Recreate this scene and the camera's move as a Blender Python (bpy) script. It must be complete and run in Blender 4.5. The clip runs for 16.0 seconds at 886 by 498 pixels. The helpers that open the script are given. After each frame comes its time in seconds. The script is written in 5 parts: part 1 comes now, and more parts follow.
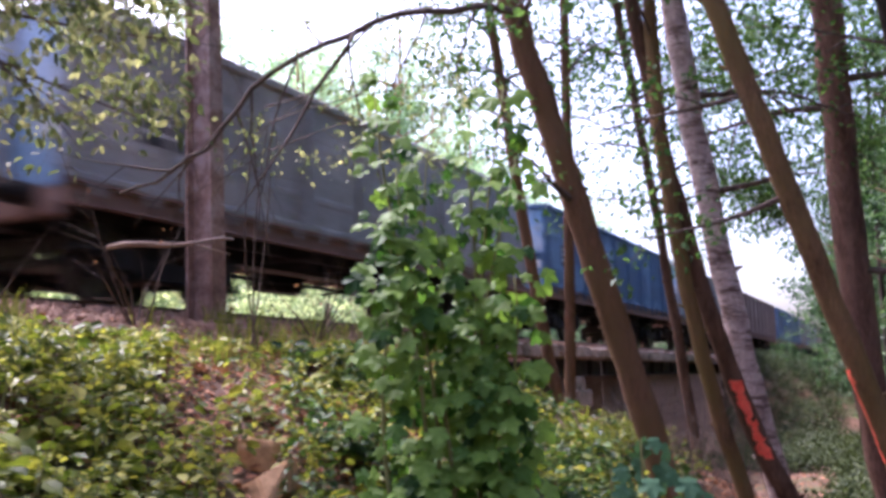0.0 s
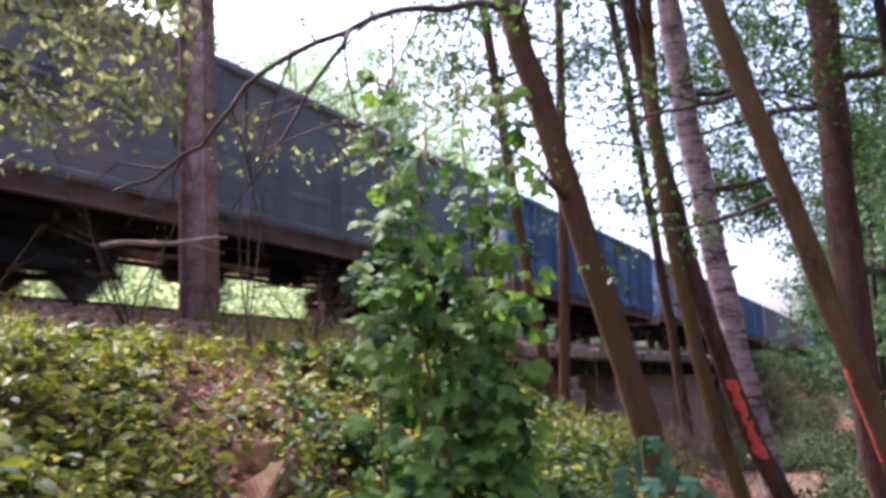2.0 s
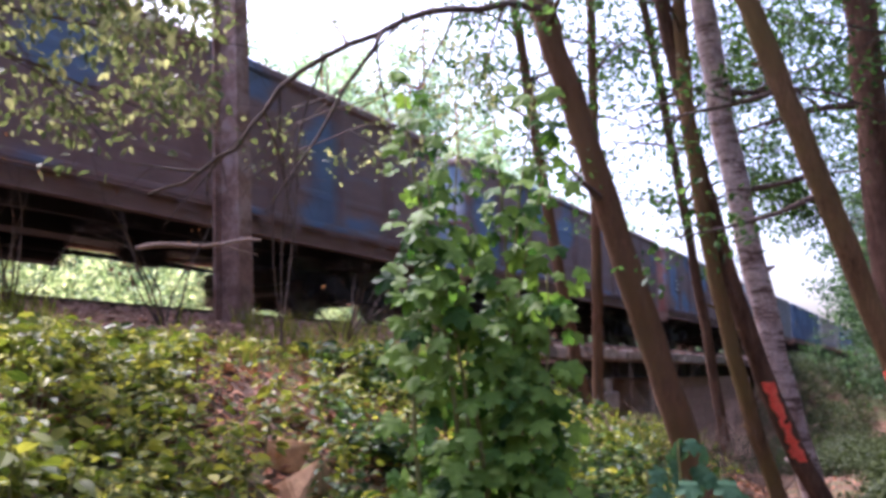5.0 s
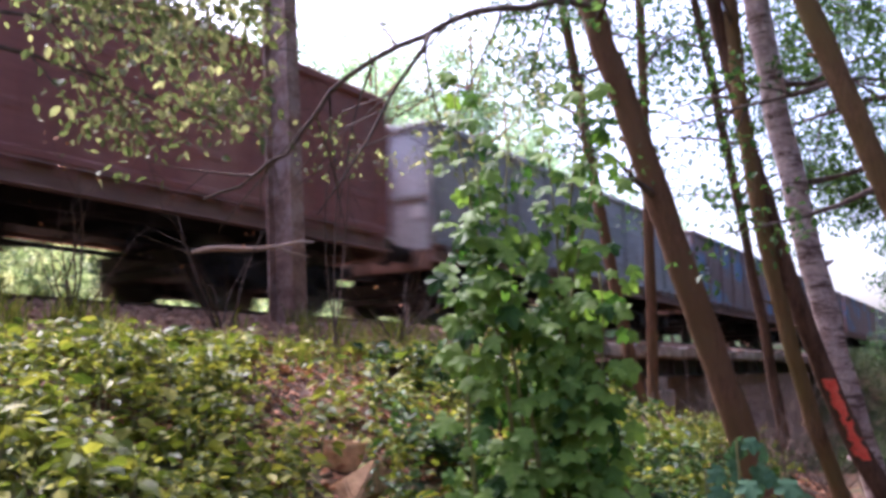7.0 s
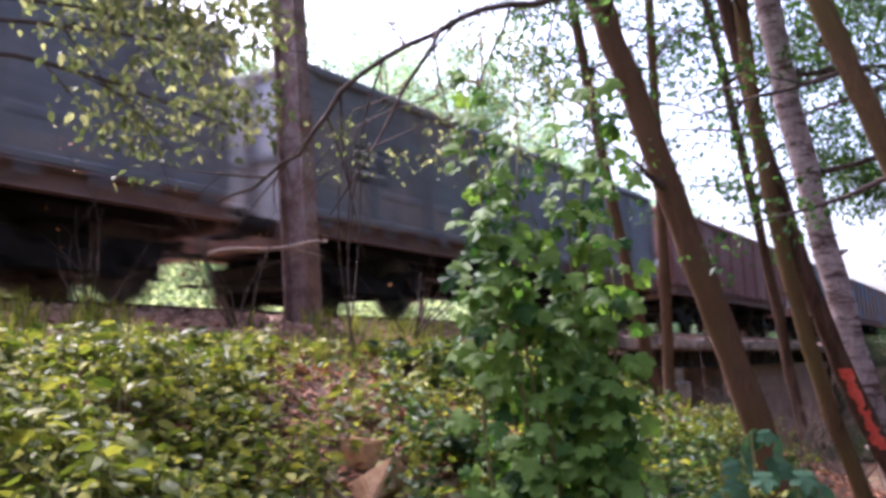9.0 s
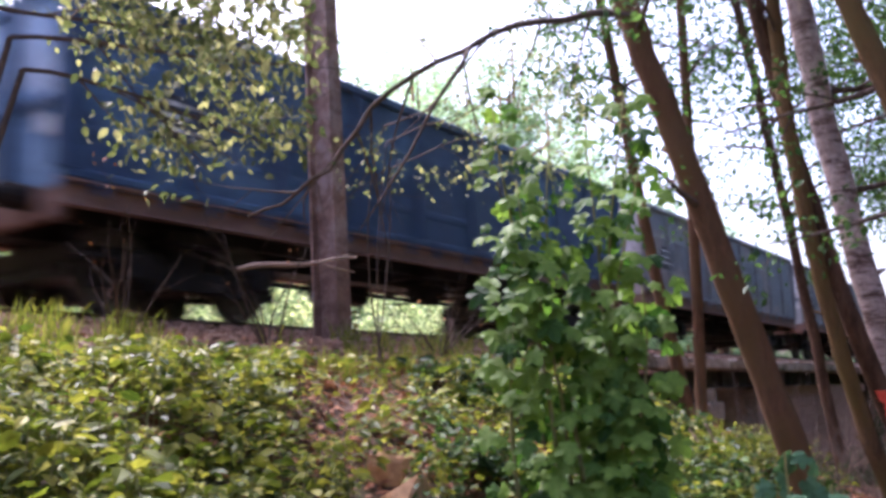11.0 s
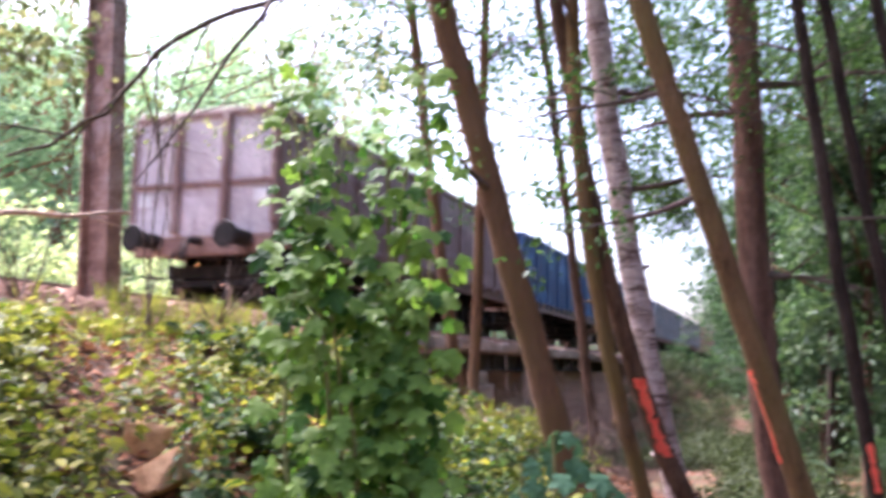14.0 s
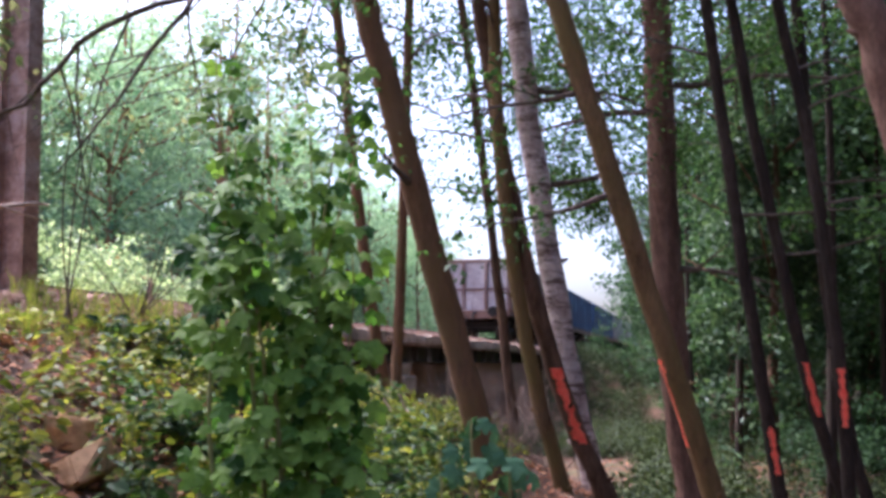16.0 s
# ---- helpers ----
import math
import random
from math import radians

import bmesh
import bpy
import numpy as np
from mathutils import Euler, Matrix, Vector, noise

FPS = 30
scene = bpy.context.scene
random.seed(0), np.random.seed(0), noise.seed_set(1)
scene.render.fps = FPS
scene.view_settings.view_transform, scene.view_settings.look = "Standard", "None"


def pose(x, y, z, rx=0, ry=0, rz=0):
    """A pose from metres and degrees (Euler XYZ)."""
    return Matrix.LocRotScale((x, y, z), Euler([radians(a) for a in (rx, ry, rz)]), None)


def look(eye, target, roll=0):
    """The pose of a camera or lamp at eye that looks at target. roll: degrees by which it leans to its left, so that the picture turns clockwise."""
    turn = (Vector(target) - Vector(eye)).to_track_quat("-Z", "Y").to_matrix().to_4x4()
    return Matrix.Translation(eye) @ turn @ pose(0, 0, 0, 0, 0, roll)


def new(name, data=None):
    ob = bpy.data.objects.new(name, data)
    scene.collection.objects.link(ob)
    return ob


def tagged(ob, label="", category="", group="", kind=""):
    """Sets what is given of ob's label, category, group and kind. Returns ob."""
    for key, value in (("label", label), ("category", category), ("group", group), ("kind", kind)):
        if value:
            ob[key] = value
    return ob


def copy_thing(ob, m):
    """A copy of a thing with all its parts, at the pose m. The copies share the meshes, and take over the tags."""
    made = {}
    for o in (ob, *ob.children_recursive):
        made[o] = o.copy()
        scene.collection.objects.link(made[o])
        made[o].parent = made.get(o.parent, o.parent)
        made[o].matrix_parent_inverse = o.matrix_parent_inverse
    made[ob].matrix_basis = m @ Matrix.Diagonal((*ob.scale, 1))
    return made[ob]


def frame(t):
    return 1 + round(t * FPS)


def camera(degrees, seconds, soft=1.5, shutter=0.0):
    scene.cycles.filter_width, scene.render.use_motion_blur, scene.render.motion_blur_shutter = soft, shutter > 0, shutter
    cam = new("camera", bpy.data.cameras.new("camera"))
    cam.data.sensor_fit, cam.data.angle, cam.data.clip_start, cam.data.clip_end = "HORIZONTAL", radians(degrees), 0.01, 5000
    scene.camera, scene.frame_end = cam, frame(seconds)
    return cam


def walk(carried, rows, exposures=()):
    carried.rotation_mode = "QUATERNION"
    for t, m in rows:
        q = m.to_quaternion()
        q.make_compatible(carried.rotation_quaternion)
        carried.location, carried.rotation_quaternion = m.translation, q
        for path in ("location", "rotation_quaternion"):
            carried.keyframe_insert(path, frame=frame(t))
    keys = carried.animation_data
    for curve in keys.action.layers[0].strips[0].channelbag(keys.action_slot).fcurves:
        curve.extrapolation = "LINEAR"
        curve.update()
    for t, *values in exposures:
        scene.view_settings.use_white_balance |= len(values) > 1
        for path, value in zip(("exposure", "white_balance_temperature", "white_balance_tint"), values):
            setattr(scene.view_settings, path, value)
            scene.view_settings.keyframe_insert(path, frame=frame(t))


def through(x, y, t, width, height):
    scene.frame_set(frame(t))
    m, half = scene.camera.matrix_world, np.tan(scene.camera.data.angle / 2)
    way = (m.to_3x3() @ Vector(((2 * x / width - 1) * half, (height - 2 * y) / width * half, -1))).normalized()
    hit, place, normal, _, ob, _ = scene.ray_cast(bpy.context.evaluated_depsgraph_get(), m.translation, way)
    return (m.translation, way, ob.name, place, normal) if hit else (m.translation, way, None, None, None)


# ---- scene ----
cam = camera(52.20, 16.0, soft=3.6, shutter=0.7)
PATH = [
    (0.0, pose(-0.022, -0.049, -0.924, 98.069, 0.959, -62.711)),
    (0.5, pose(-0.026, -0.048, -0.927, 98.127, 1.008, -62.858)),
    (1.0, pose(-0.013, -0.039, -0.926, 98.108, 1.101, -62.925)),
    (1.5, pose(-0.009, -0.022, -0.928, 98.104, 0.999, -63.059)),
    (2.0, pose(0.001, -0.004, -0.933, 98.102, 0.981, -63.212)),
    (2.5, pose(0.004, 0.004, -0.932, 98.068, 0.947, -63.31)),
    (3.0, pose(0.006, 0.005, -0.934, 98.038, 0.97, -63.37)),
    (3.5, pose(0.008, 0.009, -0.932, 97.974, 0.973, -63.499)),
    (4.0, pose(0.019, 0.02, -0.933, 97.997, 0.963, -63.095)),
    (6.5, pose(-0.015, -0.008, -0.929, 98.373, 1.043, -58.4)),
    (7.0, pose(-0.006, 0.01, -0.93, 98.241, 1.308, -57.926)),
    (7.5, pose(-0.01, 0.006, -0.929, 98.141, 1.634, -57.504)),
    (8.0, pose(-0.019, -0.001, -0.923, 98.05, 1.97, -57.253)),
    (8.5, pose(-0.025, -0.009, -0.918, 97.963, 2.127, -57.053)),
    (9.0, pose(-0.03, -0.013, -0.921, 97.988, 2.291, -56.909)),
    (11.5, pose(0.023, -0.008, -0.925, 99.241, 1.522, -54.829)),
    (12.0, pose(0.145, 0.082, -0.93, 97.675, 0.702, -57.824)),
    (12.5, pose(0.203, 0.11, -0.946, 96.625, 0.133, -61.573)),
    (13.0, pose(0.202, 0.093, -0.939, 96.497, -0.238, -63.316)),
    (13.5, pose(0.212, 0.067, -0.948, 96.278, -0.489, -64.9)),
    (14.0, pose(0.15, 0.075, -0.945, 97.576, -0.87, -68.952)),
    (14.5, pose(0.087, 0.062, -0.95, 98.349, -0.367, -72.903)),
    (15.0, pose(0.173, 0.08, -0.96, 98.004, -0.195, -73.056)),
    (15.5, pose(0.178, 0.085, -0.963, 97.872, -0.325, -73.14)),
    (16.0, pose(0.007, 0.018, -0.956, 97.163, -0.439, -73.769)),
]
walk(cam, PATH, exposures=[(0.0, 2.2, 5500, 34), (12.5, 2.14, 5550, 32), (13.2, 2.3, 5650, 32), (14.0, 2.65, 5600, 30), (14.5, 1.88, 5400, 26), (15.0, 1.86, 5350, 24), (16.0, 1.9, 5350, 24)])
import functools
import itertools

SUN_AZ, SUN_EL = 74.0, 56.0        # degrees from +x towards +y, and above the horizon

# ---- world, sun, exposure ----
world = bpy.data.worlds.new("daylight")
scene.world = world
world.use_nodes = True
sky = world.node_tree.nodes.new("ShaderNodeTexSky")
sky.sky_type = "NISHITA"
sky.sun_disc = False
sky.sun_elevation = radians(SUN_EL)
sky.sun_rotation = radians(90 - SUN_AZ)
sky.air_density, sky.dust_density, sky.ozone_density = 1.0, 7.0, 0.6
world.node_tree.links.new(sky.outputs[0], world.node_tree.nodes["Background"].inputs[0])
world.node_tree.nodes["Background"].inputs[1].default_value = 0.15

sun_data = bpy.data.lights.new("sun", "SUN")
sun_data.energy, sun_data.angle, sun_data.color = 2.7, radians(7.0), (1.0, 0.94, 0.84)
sun = new("sun", sun_data)
sun.matrix_world = look((0, 0, 0), (-math.cos(radians(SUN_AZ)) * math.cos(radians(SUN_EL)),
                                    -math.sin(radians(SUN_AZ)) * math.cos(radians(SUN_EL)), -math.sin(radians(SUN_EL))))


# ---- materials ----
def shader(name):
    mat = bpy.data.materials.new(name)
    mat.use_nodes = True
    nt = mat.node_tree
    return mat, nt, nt.nodes["Principled BSDF"]


def node(nt, kind, **values):
    n = nt.nodes.new(kind)
    for key, value in values.items():
        n.inputs[key.replace("_", " ")].default_value = value
    return n


def noise_tex(nt, scale, detail=6.0, rough=0.6, stretch=(1, 1, 1), space="Object"):
    co = nt.nodes.new("ShaderNodeTexCoord")
    mp = nt.nodes.new("ShaderNodeMapping")
    mp.inputs["Scale"].default_value = stretch
    tex = node(nt, "ShaderNodeTexNoise", Scale=scale, Detail=detail, Roughness=rough)
    nt.links.new(co.outputs[space], mp.inputs[0])
    nt.links.new(mp.outputs[0], tex.inputs["Vector"])
    return tex


def ramp(nt, source, stops):
    r = nt.nodes.new("ShaderNodeValToRGB")
    el = r.color_ramp.elements
    while len(el) < len(stops):
        el.new(0.5)
    for e, (p, c) in zip(el, stops):
        e.position, e.color = p, (*c, 1)
    nt.links.new(source, r.inputs[0])
    return r


def mix(nt, fac, a, b, blend="MIX"):
    m = nt.nodes.new("ShaderNodeMix")
    m.data_type, m.blend_type = "RGBA", blend
    for sock, val in ((m.inputs[0], fac), (m.inputs[6], a), (m.inputs[7], b)):
        if isinstance(val, (int, float)):
            sock.default_value = val
        elif isinstance(val, tuple):
            sock.default_value = (*val, 1)
        else:
            nt.links.new(val, sock)
    return m.outputs[2]


def bump(nt, bsdf, height, strength, distance):
    b = node(nt, "ShaderNodeBump", Strength=strength, Distance=distance)
    nt.links.new(height, b.inputs["Height"])
    nt.links.new(b.outputs[0], bsdf.inputs["Normal"])


def surface(name, stops, scale, rough=0.8, bump_size=0.01, fine=8.0, stretch=(1, 1, 1), metal=0.0, spec=0.3, stain=None, space="Object"):
    """Two scales of noise on a colour ramp, with relief; stain: (colour, scale, from, to)."""
    mat, nt, b = shader(name)
    big = noise_tex(nt, scale, 8, 0.65, stretch, space)
    small = noise_tex(nt, scale * fine, 6, 0.7, stretch, space)
    col = ramp(nt, big.outputs[0], stops).outputs[0]
    tone = ramp(nt, small.outputs[0], [(0.25, (0.62, 0.62, 0.62)), (0.75, (1.25, 1.25, 1.25))]).outputs[0]
    col = mix(nt, 1.0, col, tone, "MULTIPLY")
    if stain:
        c, sc, lo, hi = stain
        s = noise_tex(nt, sc, 10, 0.7, space=space)
        m = ramp(nt, s.outputs[0], [(lo, (0, 0, 0)), (hi, (1, 1, 1))]).outputs[0]
        col = mix(nt, m, col, c)
    nt.links.new(col, b.inputs["Base Color"])
    b.inputs["Roughness"].default_value = rough
    b.inputs["Metallic"].default_value = metal
    b.inputs["Specular IOR Level"].default_value = spec
    h = mix(nt, 0.5, big.outputs[0], small.outputs[0])
    bump(nt, b, h, 0.8, bump_size)
    return mat


def leaf_material(name, dark, mid, light, through=0.4, rough=0.45):
    """Leaves: each of its own green, with light coming through the blade."""
    mat, nt, b = shader(name)
    geo = nt.nodes.new("ShaderNodeNewGeometry")
    col = ramp(nt, geo.outputs["Random Per Island"], [(0.0, dark), (0.5, mid), (0.92, light), (1.0, tuple(min(1, c * 1.25) for c in light))]).outputs[0]
    tex = noise_tex(nt, 9.0, 4, 0.6)
    tone = ramp(nt, tex.outputs[0], [(0.3, (0.7, 0.72, 0.7)), (0.7, (1.2, 1.15, 1.05))]).outputs[0]
    col = mix(nt, 1.0, col, tone, "MULTIPLY")
    nt.links.new(col, b.inputs["Base Color"])
    b.inputs["Roughness"].default_value = rough
    b.inputs["Specular IOR Level"].default_value = 0.18
    tr = nt.nodes.new("ShaderNodeBsdfTranslucent")
    warm = mix(nt, 1.0, col, (1.08, 1.16, 0.72), "MULTIPLY")
    nt.links.new(warm, tr.inputs[0])
    ms = nt.nodes.new("ShaderNodeMixShader")
    ms.inputs[0].default_value = through
    nt.links.new(b.outputs[0], ms.inputs[1])
    nt.links.new(tr.outputs[0], ms.inputs[2])
    nt.links.new(ms.outputs[0], nt.nodes["Material Output"].inputs[0])
    return mat


def bark_material(name, stops, scale=7.0, stretch=(1, 1, 0.22), depth=0.012, moss=None, ring=None):
    mat, nt, b = shader(name)
    big = noise_tex(nt, scale, 8, 0.7, stretch)
    fine = noise_tex(nt, scale * 7, 5, 0.7, stretch)
    col = ramp(nt, big.outputs[0], stops).outputs[0]
    tone = ramp(nt, fine.outputs[0], [(0.3, (0.6, 0.6, 0.6)), (0.7, (1.25, 1.25, 1.25))]).outputs[0]
    col = mix(nt, 1.0, col, tone, "MULTIPLY")
    if moss:
        m = noise_tex(nt, 1.6, 6, 0.7)
        f = ramp(nt, m.outputs[0], [(0.42, (0, 0, 0)), (0.62, (1, 1, 1))]).outputs[0]
        col = mix(nt, f, col, moss)
    if ring:
        m = noise_tex(nt, 5.0, 6, 0.75, (0.7, 0.7, 3.2))
        f = ramp(nt, m.outputs[0], [(0.5, (0, 0, 0)), (0.6, (1, 1, 1))]).outputs[0]
        col = mix(nt, f, col, ring)
    nt.links.new(col, b.inputs["Base Color"])
    b.inputs["Roughness"].default_value = 0.9
    b.inputs["Specular IOR Level"].default_value = 0.2
    bump(nt, b, mix(nt, 0.35, big.outputs[0], fine.outputs[0]), 1.0, depth)
    return mat


def wagon_paint(name, paint, second, rust=(0.10, 0.045, 0.028), amount=0.5):
    """Old wagon paint: blotches of a second coat, rust in patches and streaks, coal dust."""
    mat, nt, b = shader(name)
    patch = noise_tex(nt, 0.55, 3, 0.5, (1, 1, 1.4))
    col = mix(nt, ramp(nt, patch.outputs[0], [(0.5, (0, 0, 0)), (0.56, (1, 1, 1))]).outputs[0], paint, second)
    streak = noise_tex(nt, 3.0, 8, 0.7, (1.6, 1.6, 0.25))
    f = ramp(nt, streak.outputs[0], [(0.62 - 0.2 * amount, (0, 0, 0)), (0.72, (1, 1, 1))]).outputs[0]
    col = mix(nt, f, col, rust)
    dust = noise_tex(nt, 14.0, 8, 0.75)
    tone = ramp(nt, dust.outputs[0], [(0.3, (0.55, 0.54, 0.53)), (0.7, (1.15, 1.15, 1.15))]).outputs[0]
    col = mix(nt, 1.0, col, tone, "MULTIPLY")
    nt.links.new(col, b.inputs["Base Color"])
    b.inputs["Roughness"].default_value = 0.62
    b.inputs["Specular IOR Level"].default_value = 0.35
    bump(nt, b, mix(nt, 0.4, streak.outputs[0], dust.outputs[0]), 0.5, 0.006)
    return mat


SOIL = surface("soil_and_litter", [(0.25, (0.026, 0.013, 0.007)), (0.5, (0.078, 0.04, 0.023)), (0.75, (0.155, 0.084, 0.048))], 2.2, 0.95, 0.05, 9,
               stain=((0.055, 0.075, 0.022), 0.7, 0.5, 0.66))
BALLAST = surface("ballast", [(0.3, (0.11, 0.058, 0.036)), (0.6, (0.27, 0.155, 0.105)), (0.8, (0.44, 0.30, 0.225))], 9.0, 0.9, 0.03, 5)
STONE = surface("stone", [(0.3, (0.33, 0.17, 0.08)), (0.55, (0.54, 0.31, 0.15)), (0.8, (0.64, 0.41, 0.23))], 4.0, 0.85, 0.02, 7)
CONCRETE = surface("old_concrete", [(0.3, (0.2, 0.135, 0.1)), (0.55, (0.46, 0.34, 0.26)), (0.8, (0.66, 0.54, 0.45))], 1.8, 0.9, 0.015, 12,
                   stain=((0.06, 0.06, 0.035), 1.3, 0.52, 0.66))
BRICK = surface("abutment_brick", [(0.3, (0.26, 0.13, 0.10)), (0.55, (0.45, 0.26, 0.2)), (0.8, (0.58, 0.39, 0.32))], 3.0, 0.9, 0.02, 8)
RUST = surface("rusted_steel", [(0.3, (0.14, 0.076, 0.054)), (0.55, (0.31, 0.19, 0.142)), (0.8, (0.45, 0.32, 0.26))], 4.0, 0.75, 0.004, 10, metal=0.15,
               stain=((0.38, 0.30, 0.27), 2.0, 0.48, 0.68))
GIRDER = surface("dark_girder_steel", [(0.3, (0.018, 0.014, 0.012)), (0.6, (0.045, 0.034, 0.028)), (0.8, (0.08, 0.055, 0.04))], 3.0, 0.8, 0.005, 9, metal=0.2)
GEAR = surface("running_gear_steel", [(0.3, (0.011, 0.010, 0.0095)), (0.6, (0.025, 0.021, 0.019)), (0.8, (0.05, 0.037, 0.029))], 5.0, 0.75, 0.004, 8, metal=0.25)
SILL = surface("rusty_sole_bar", [(0.3, (0.13, 0.075, 0.058)), (0.55, (0.25, 0.155, 0.12)), (0.8, (0.36, 0.25, 0.2))], 3.5, 0.8, 0.004, 9, metal=0.1)
BEIGE = surface("pale_primed_steel", [(0.3, (0.22, 0.15, 0.115)), (0.55, (0.36, 0.27, 0.22)), (0.8, (0.46, 0.37, 0.31))], 3.5, 0.75, 0.004, 9)
TREAD = surface("worn_wheel_steel", [(0.3, (0.1, 0.09, 0.085)), (0.7, (0.22, 0.2, 0.19))], 8.0, 0.45, 0.002, 8, metal=0.8)
RAIL = surface("rail_steel", [(0.3, (0.05, 0.032, 0.024)), (0.7, (0.14, 0.085, 0.06))], 6.0, 0.7, 0.003, 8, metal=0.3)
SLEEPER = surface("sleeper_wood", [(0.3, (0.05, 0.038, 0.03)), (0.7, (0.15, 0.115, 0.09))], 5.0, 0.9, 0.012, 8, (0.25, 1, 1))
DEADWOOD = surface("dead_wood", [(0.3, (0.24, 0.155, 0.115)), (0.7, (0.5, 0.36, 0.27))], 9.0, 0.9, 0.006, 7, (0.3, 1, 1))
ORANGE = surface("orange_marking_paint", [(0.3, (0.88, 0.09, 0.05)), (0.7, (1.0, 0.19, 0.11))], 12.0, 0.7, 0.004, 6)
COAL = surface("coal", [(0.3, (0.008, 0.008, 0.008)), (0.7, (0.03, 0.03, 0.03))], 6.0, 0.6, 0.05, 6)
BLACKBOARD = surface("dark_panel", [(0.3, (0.02, 0.02, 0.022)), (0.7, (0.05, 0.05, 0.052))], 6.0, 0.6, 0.002, 6)
CHALK = surface("white_marking", [(0.3, (0.5, 0.5, 0.49)), (0.7, (0.75, 0.75, 0.73))], 8.0, 0.7, 0.001, 6)

BARK_BROWN = bark_material("brown_bark", [(0.3, (0.056, 0.027, 0.015)), (0.5, (0.146, 0.073, 0.039)), (0.75, (0.258, 0.142, 0.080))], moss=(0.134, 0.076, 0.034))
BARK_DARK = bark_material("dark_bark", [(0.3, (0.039, 0.021, 0.012)), (0.5, (0.106, 0.057, 0.034)), (0.75, (0.190, 0.110, 0.070))])
# the dark bark at half brightness: shade on the trunks put into the colour
BARK_SHADE_DARK = bark_material("shade_darkened_bark", [(0.3, (0.014, 0.009, 0.007)), (0.5, (0.034, 0.022, 0.016)), (0.75, (0.07, 0.047, 0.035))])
BARK_PINE = bark_material("pine_bark", [(0.3, (0.050, 0.025, 0.018)), (0.5, (0.146, 0.078, 0.054)), (0.75, (0.258, 0.152, 0.107))], 5.0, (1, 1, 0.3), 0.02)
BARK_RED = bark_material("red_pine_bark", [(0.3, (0.12, 0.05, 0.03)), (0.5, (0.3, 0.13, 0.075)), (0.75, (0.45, 0.24, 0.15))], 4.0, (1, 1, 0.4), 0.02)
BARK_BIRCH = bark_material("birch_bark", [(0.3, (0.27, 0.18, 0.155)), (0.5, (0.52, 0.40, 0.36)), (0.75, (0.74, 0.63, 0.58))], 5.0, (1, 1, 0.9), 0.012, ring=(0.12, 0.075, 0.06))
BARK_MOSSY = bark_material("mossy_bark", [(0.3, (0.062, 0.034, 0.016)), (0.5, (0.140, 0.078, 0.035)), (0.75, (0.224, 0.132, 0.061))], moss=(0.134, 0.088, 0.030))
TWIG = bark_material("twig_bark", [(0.3, (0.05, 0.035, 0.028)), (0.7, (0.16, 0.115, 0.09))], 20.0, (1, 1, 1), 0.003)
STEM = bark_material("green_stem", [(0.3, (0.12, 0.13, 0.04)), (0.7, (0.26, 0.24, 0.1))], 15.0, (1, 1, 0.5), 0.002)

LEAF_WEED = leaf_material("weed_leaves", (0.042, 0.07, 0.01), (0.14, 0.168, 0.02), (0.31, 0.295, 0.05), 0.45, 0.5)
LEAF_SHRUB = leaf_material("shrub_leaves", (0.013, 0.034, 0.01), (0.032, 0.07, 0.015), (0.08, 0.14, 0.026), 0.35, 0.5)
LEAF_VINE = leaf_material("vine_leaves", (0.025, 0.072, 0.014), (0.065, 0.145, 0.024), (0.16, 0.26, 0.045), 0.45, 0.55)
LEAF_YELLOW = leaf_material("yellow_green_leaves", (0.08, 0.105, 0.016), (0.15, 0.18, 0.028), (0.27, 0.27, 0.052), 0.45)
LEAF_HAZEL = leaf_material("hazel_leaves", (0.075, 0.095, 0.045), (0.14, 0.16, 0.075), (0.3, 0.29, 0.18), 0.48, 0.6)
LEAF_TEAL = leaf_material("blue_green_leaves", (0.022, 0.07, 0.034), (0.04, 0.105, 0.05), (0.065, 0.14, 0.075), 0.3, 0.6)
# darker copy of the tree greens, with the wood's shade in the colour
LEAF_SHADE_DARK = leaf_material("shade_dark_wood_leaves", (0.018, 0.042, 0.019), (0.038, 0.08, 0.036), (0.08, 0.14, 0.062), 0.36, 0.6)
# herb greens lowered to stand in for canopy shade on the floor
LEAF_SHADE_HERB = leaf_material("shade_darkened_herb_leaves", (0.018, 0.03, 0.011), (0.034, 0.05, 0.018), (0.075, 0.095, 0.034), 0.25, 0.6)
LEAF_TREE = leaf_material("tree_leaves", (0.03, 0.065, 0.022), (0.06, 0.12, 0.035), (0.11, 0.19, 0.06), 0.45)
# these two greens are paled: sunlight and haze are put into the colour
LEAF_SUN_TINT = leaf_material("sun_tinted_tree_leaves", (0.12, 0.21, 0.15), (0.24, 0.35, 0.25), (0.38, 0.5, 0.38), 0.58)
LEAF_SUN_PALED = leaf_material("sun_paled_leaves", (0.1, 0.15, 0.085), (0.36, 0.44, 0.27), (0.66, 0.7, 0.5), 0.5, 0.6)
LEAF_CONIFER = leaf_material("conifer_needles", (0.027, 0.055, 0.03), (0.055, 0.1, 0.05), (0.11, 0.165, 0.08), 0.35)
LEAF_DEAD = leaf_material("dead_leaves", (0.1, 0.036, 0.018), (0.23, 0.092, 0.048), (0.4, 0.2, 0.12), 0.15, 0.8)

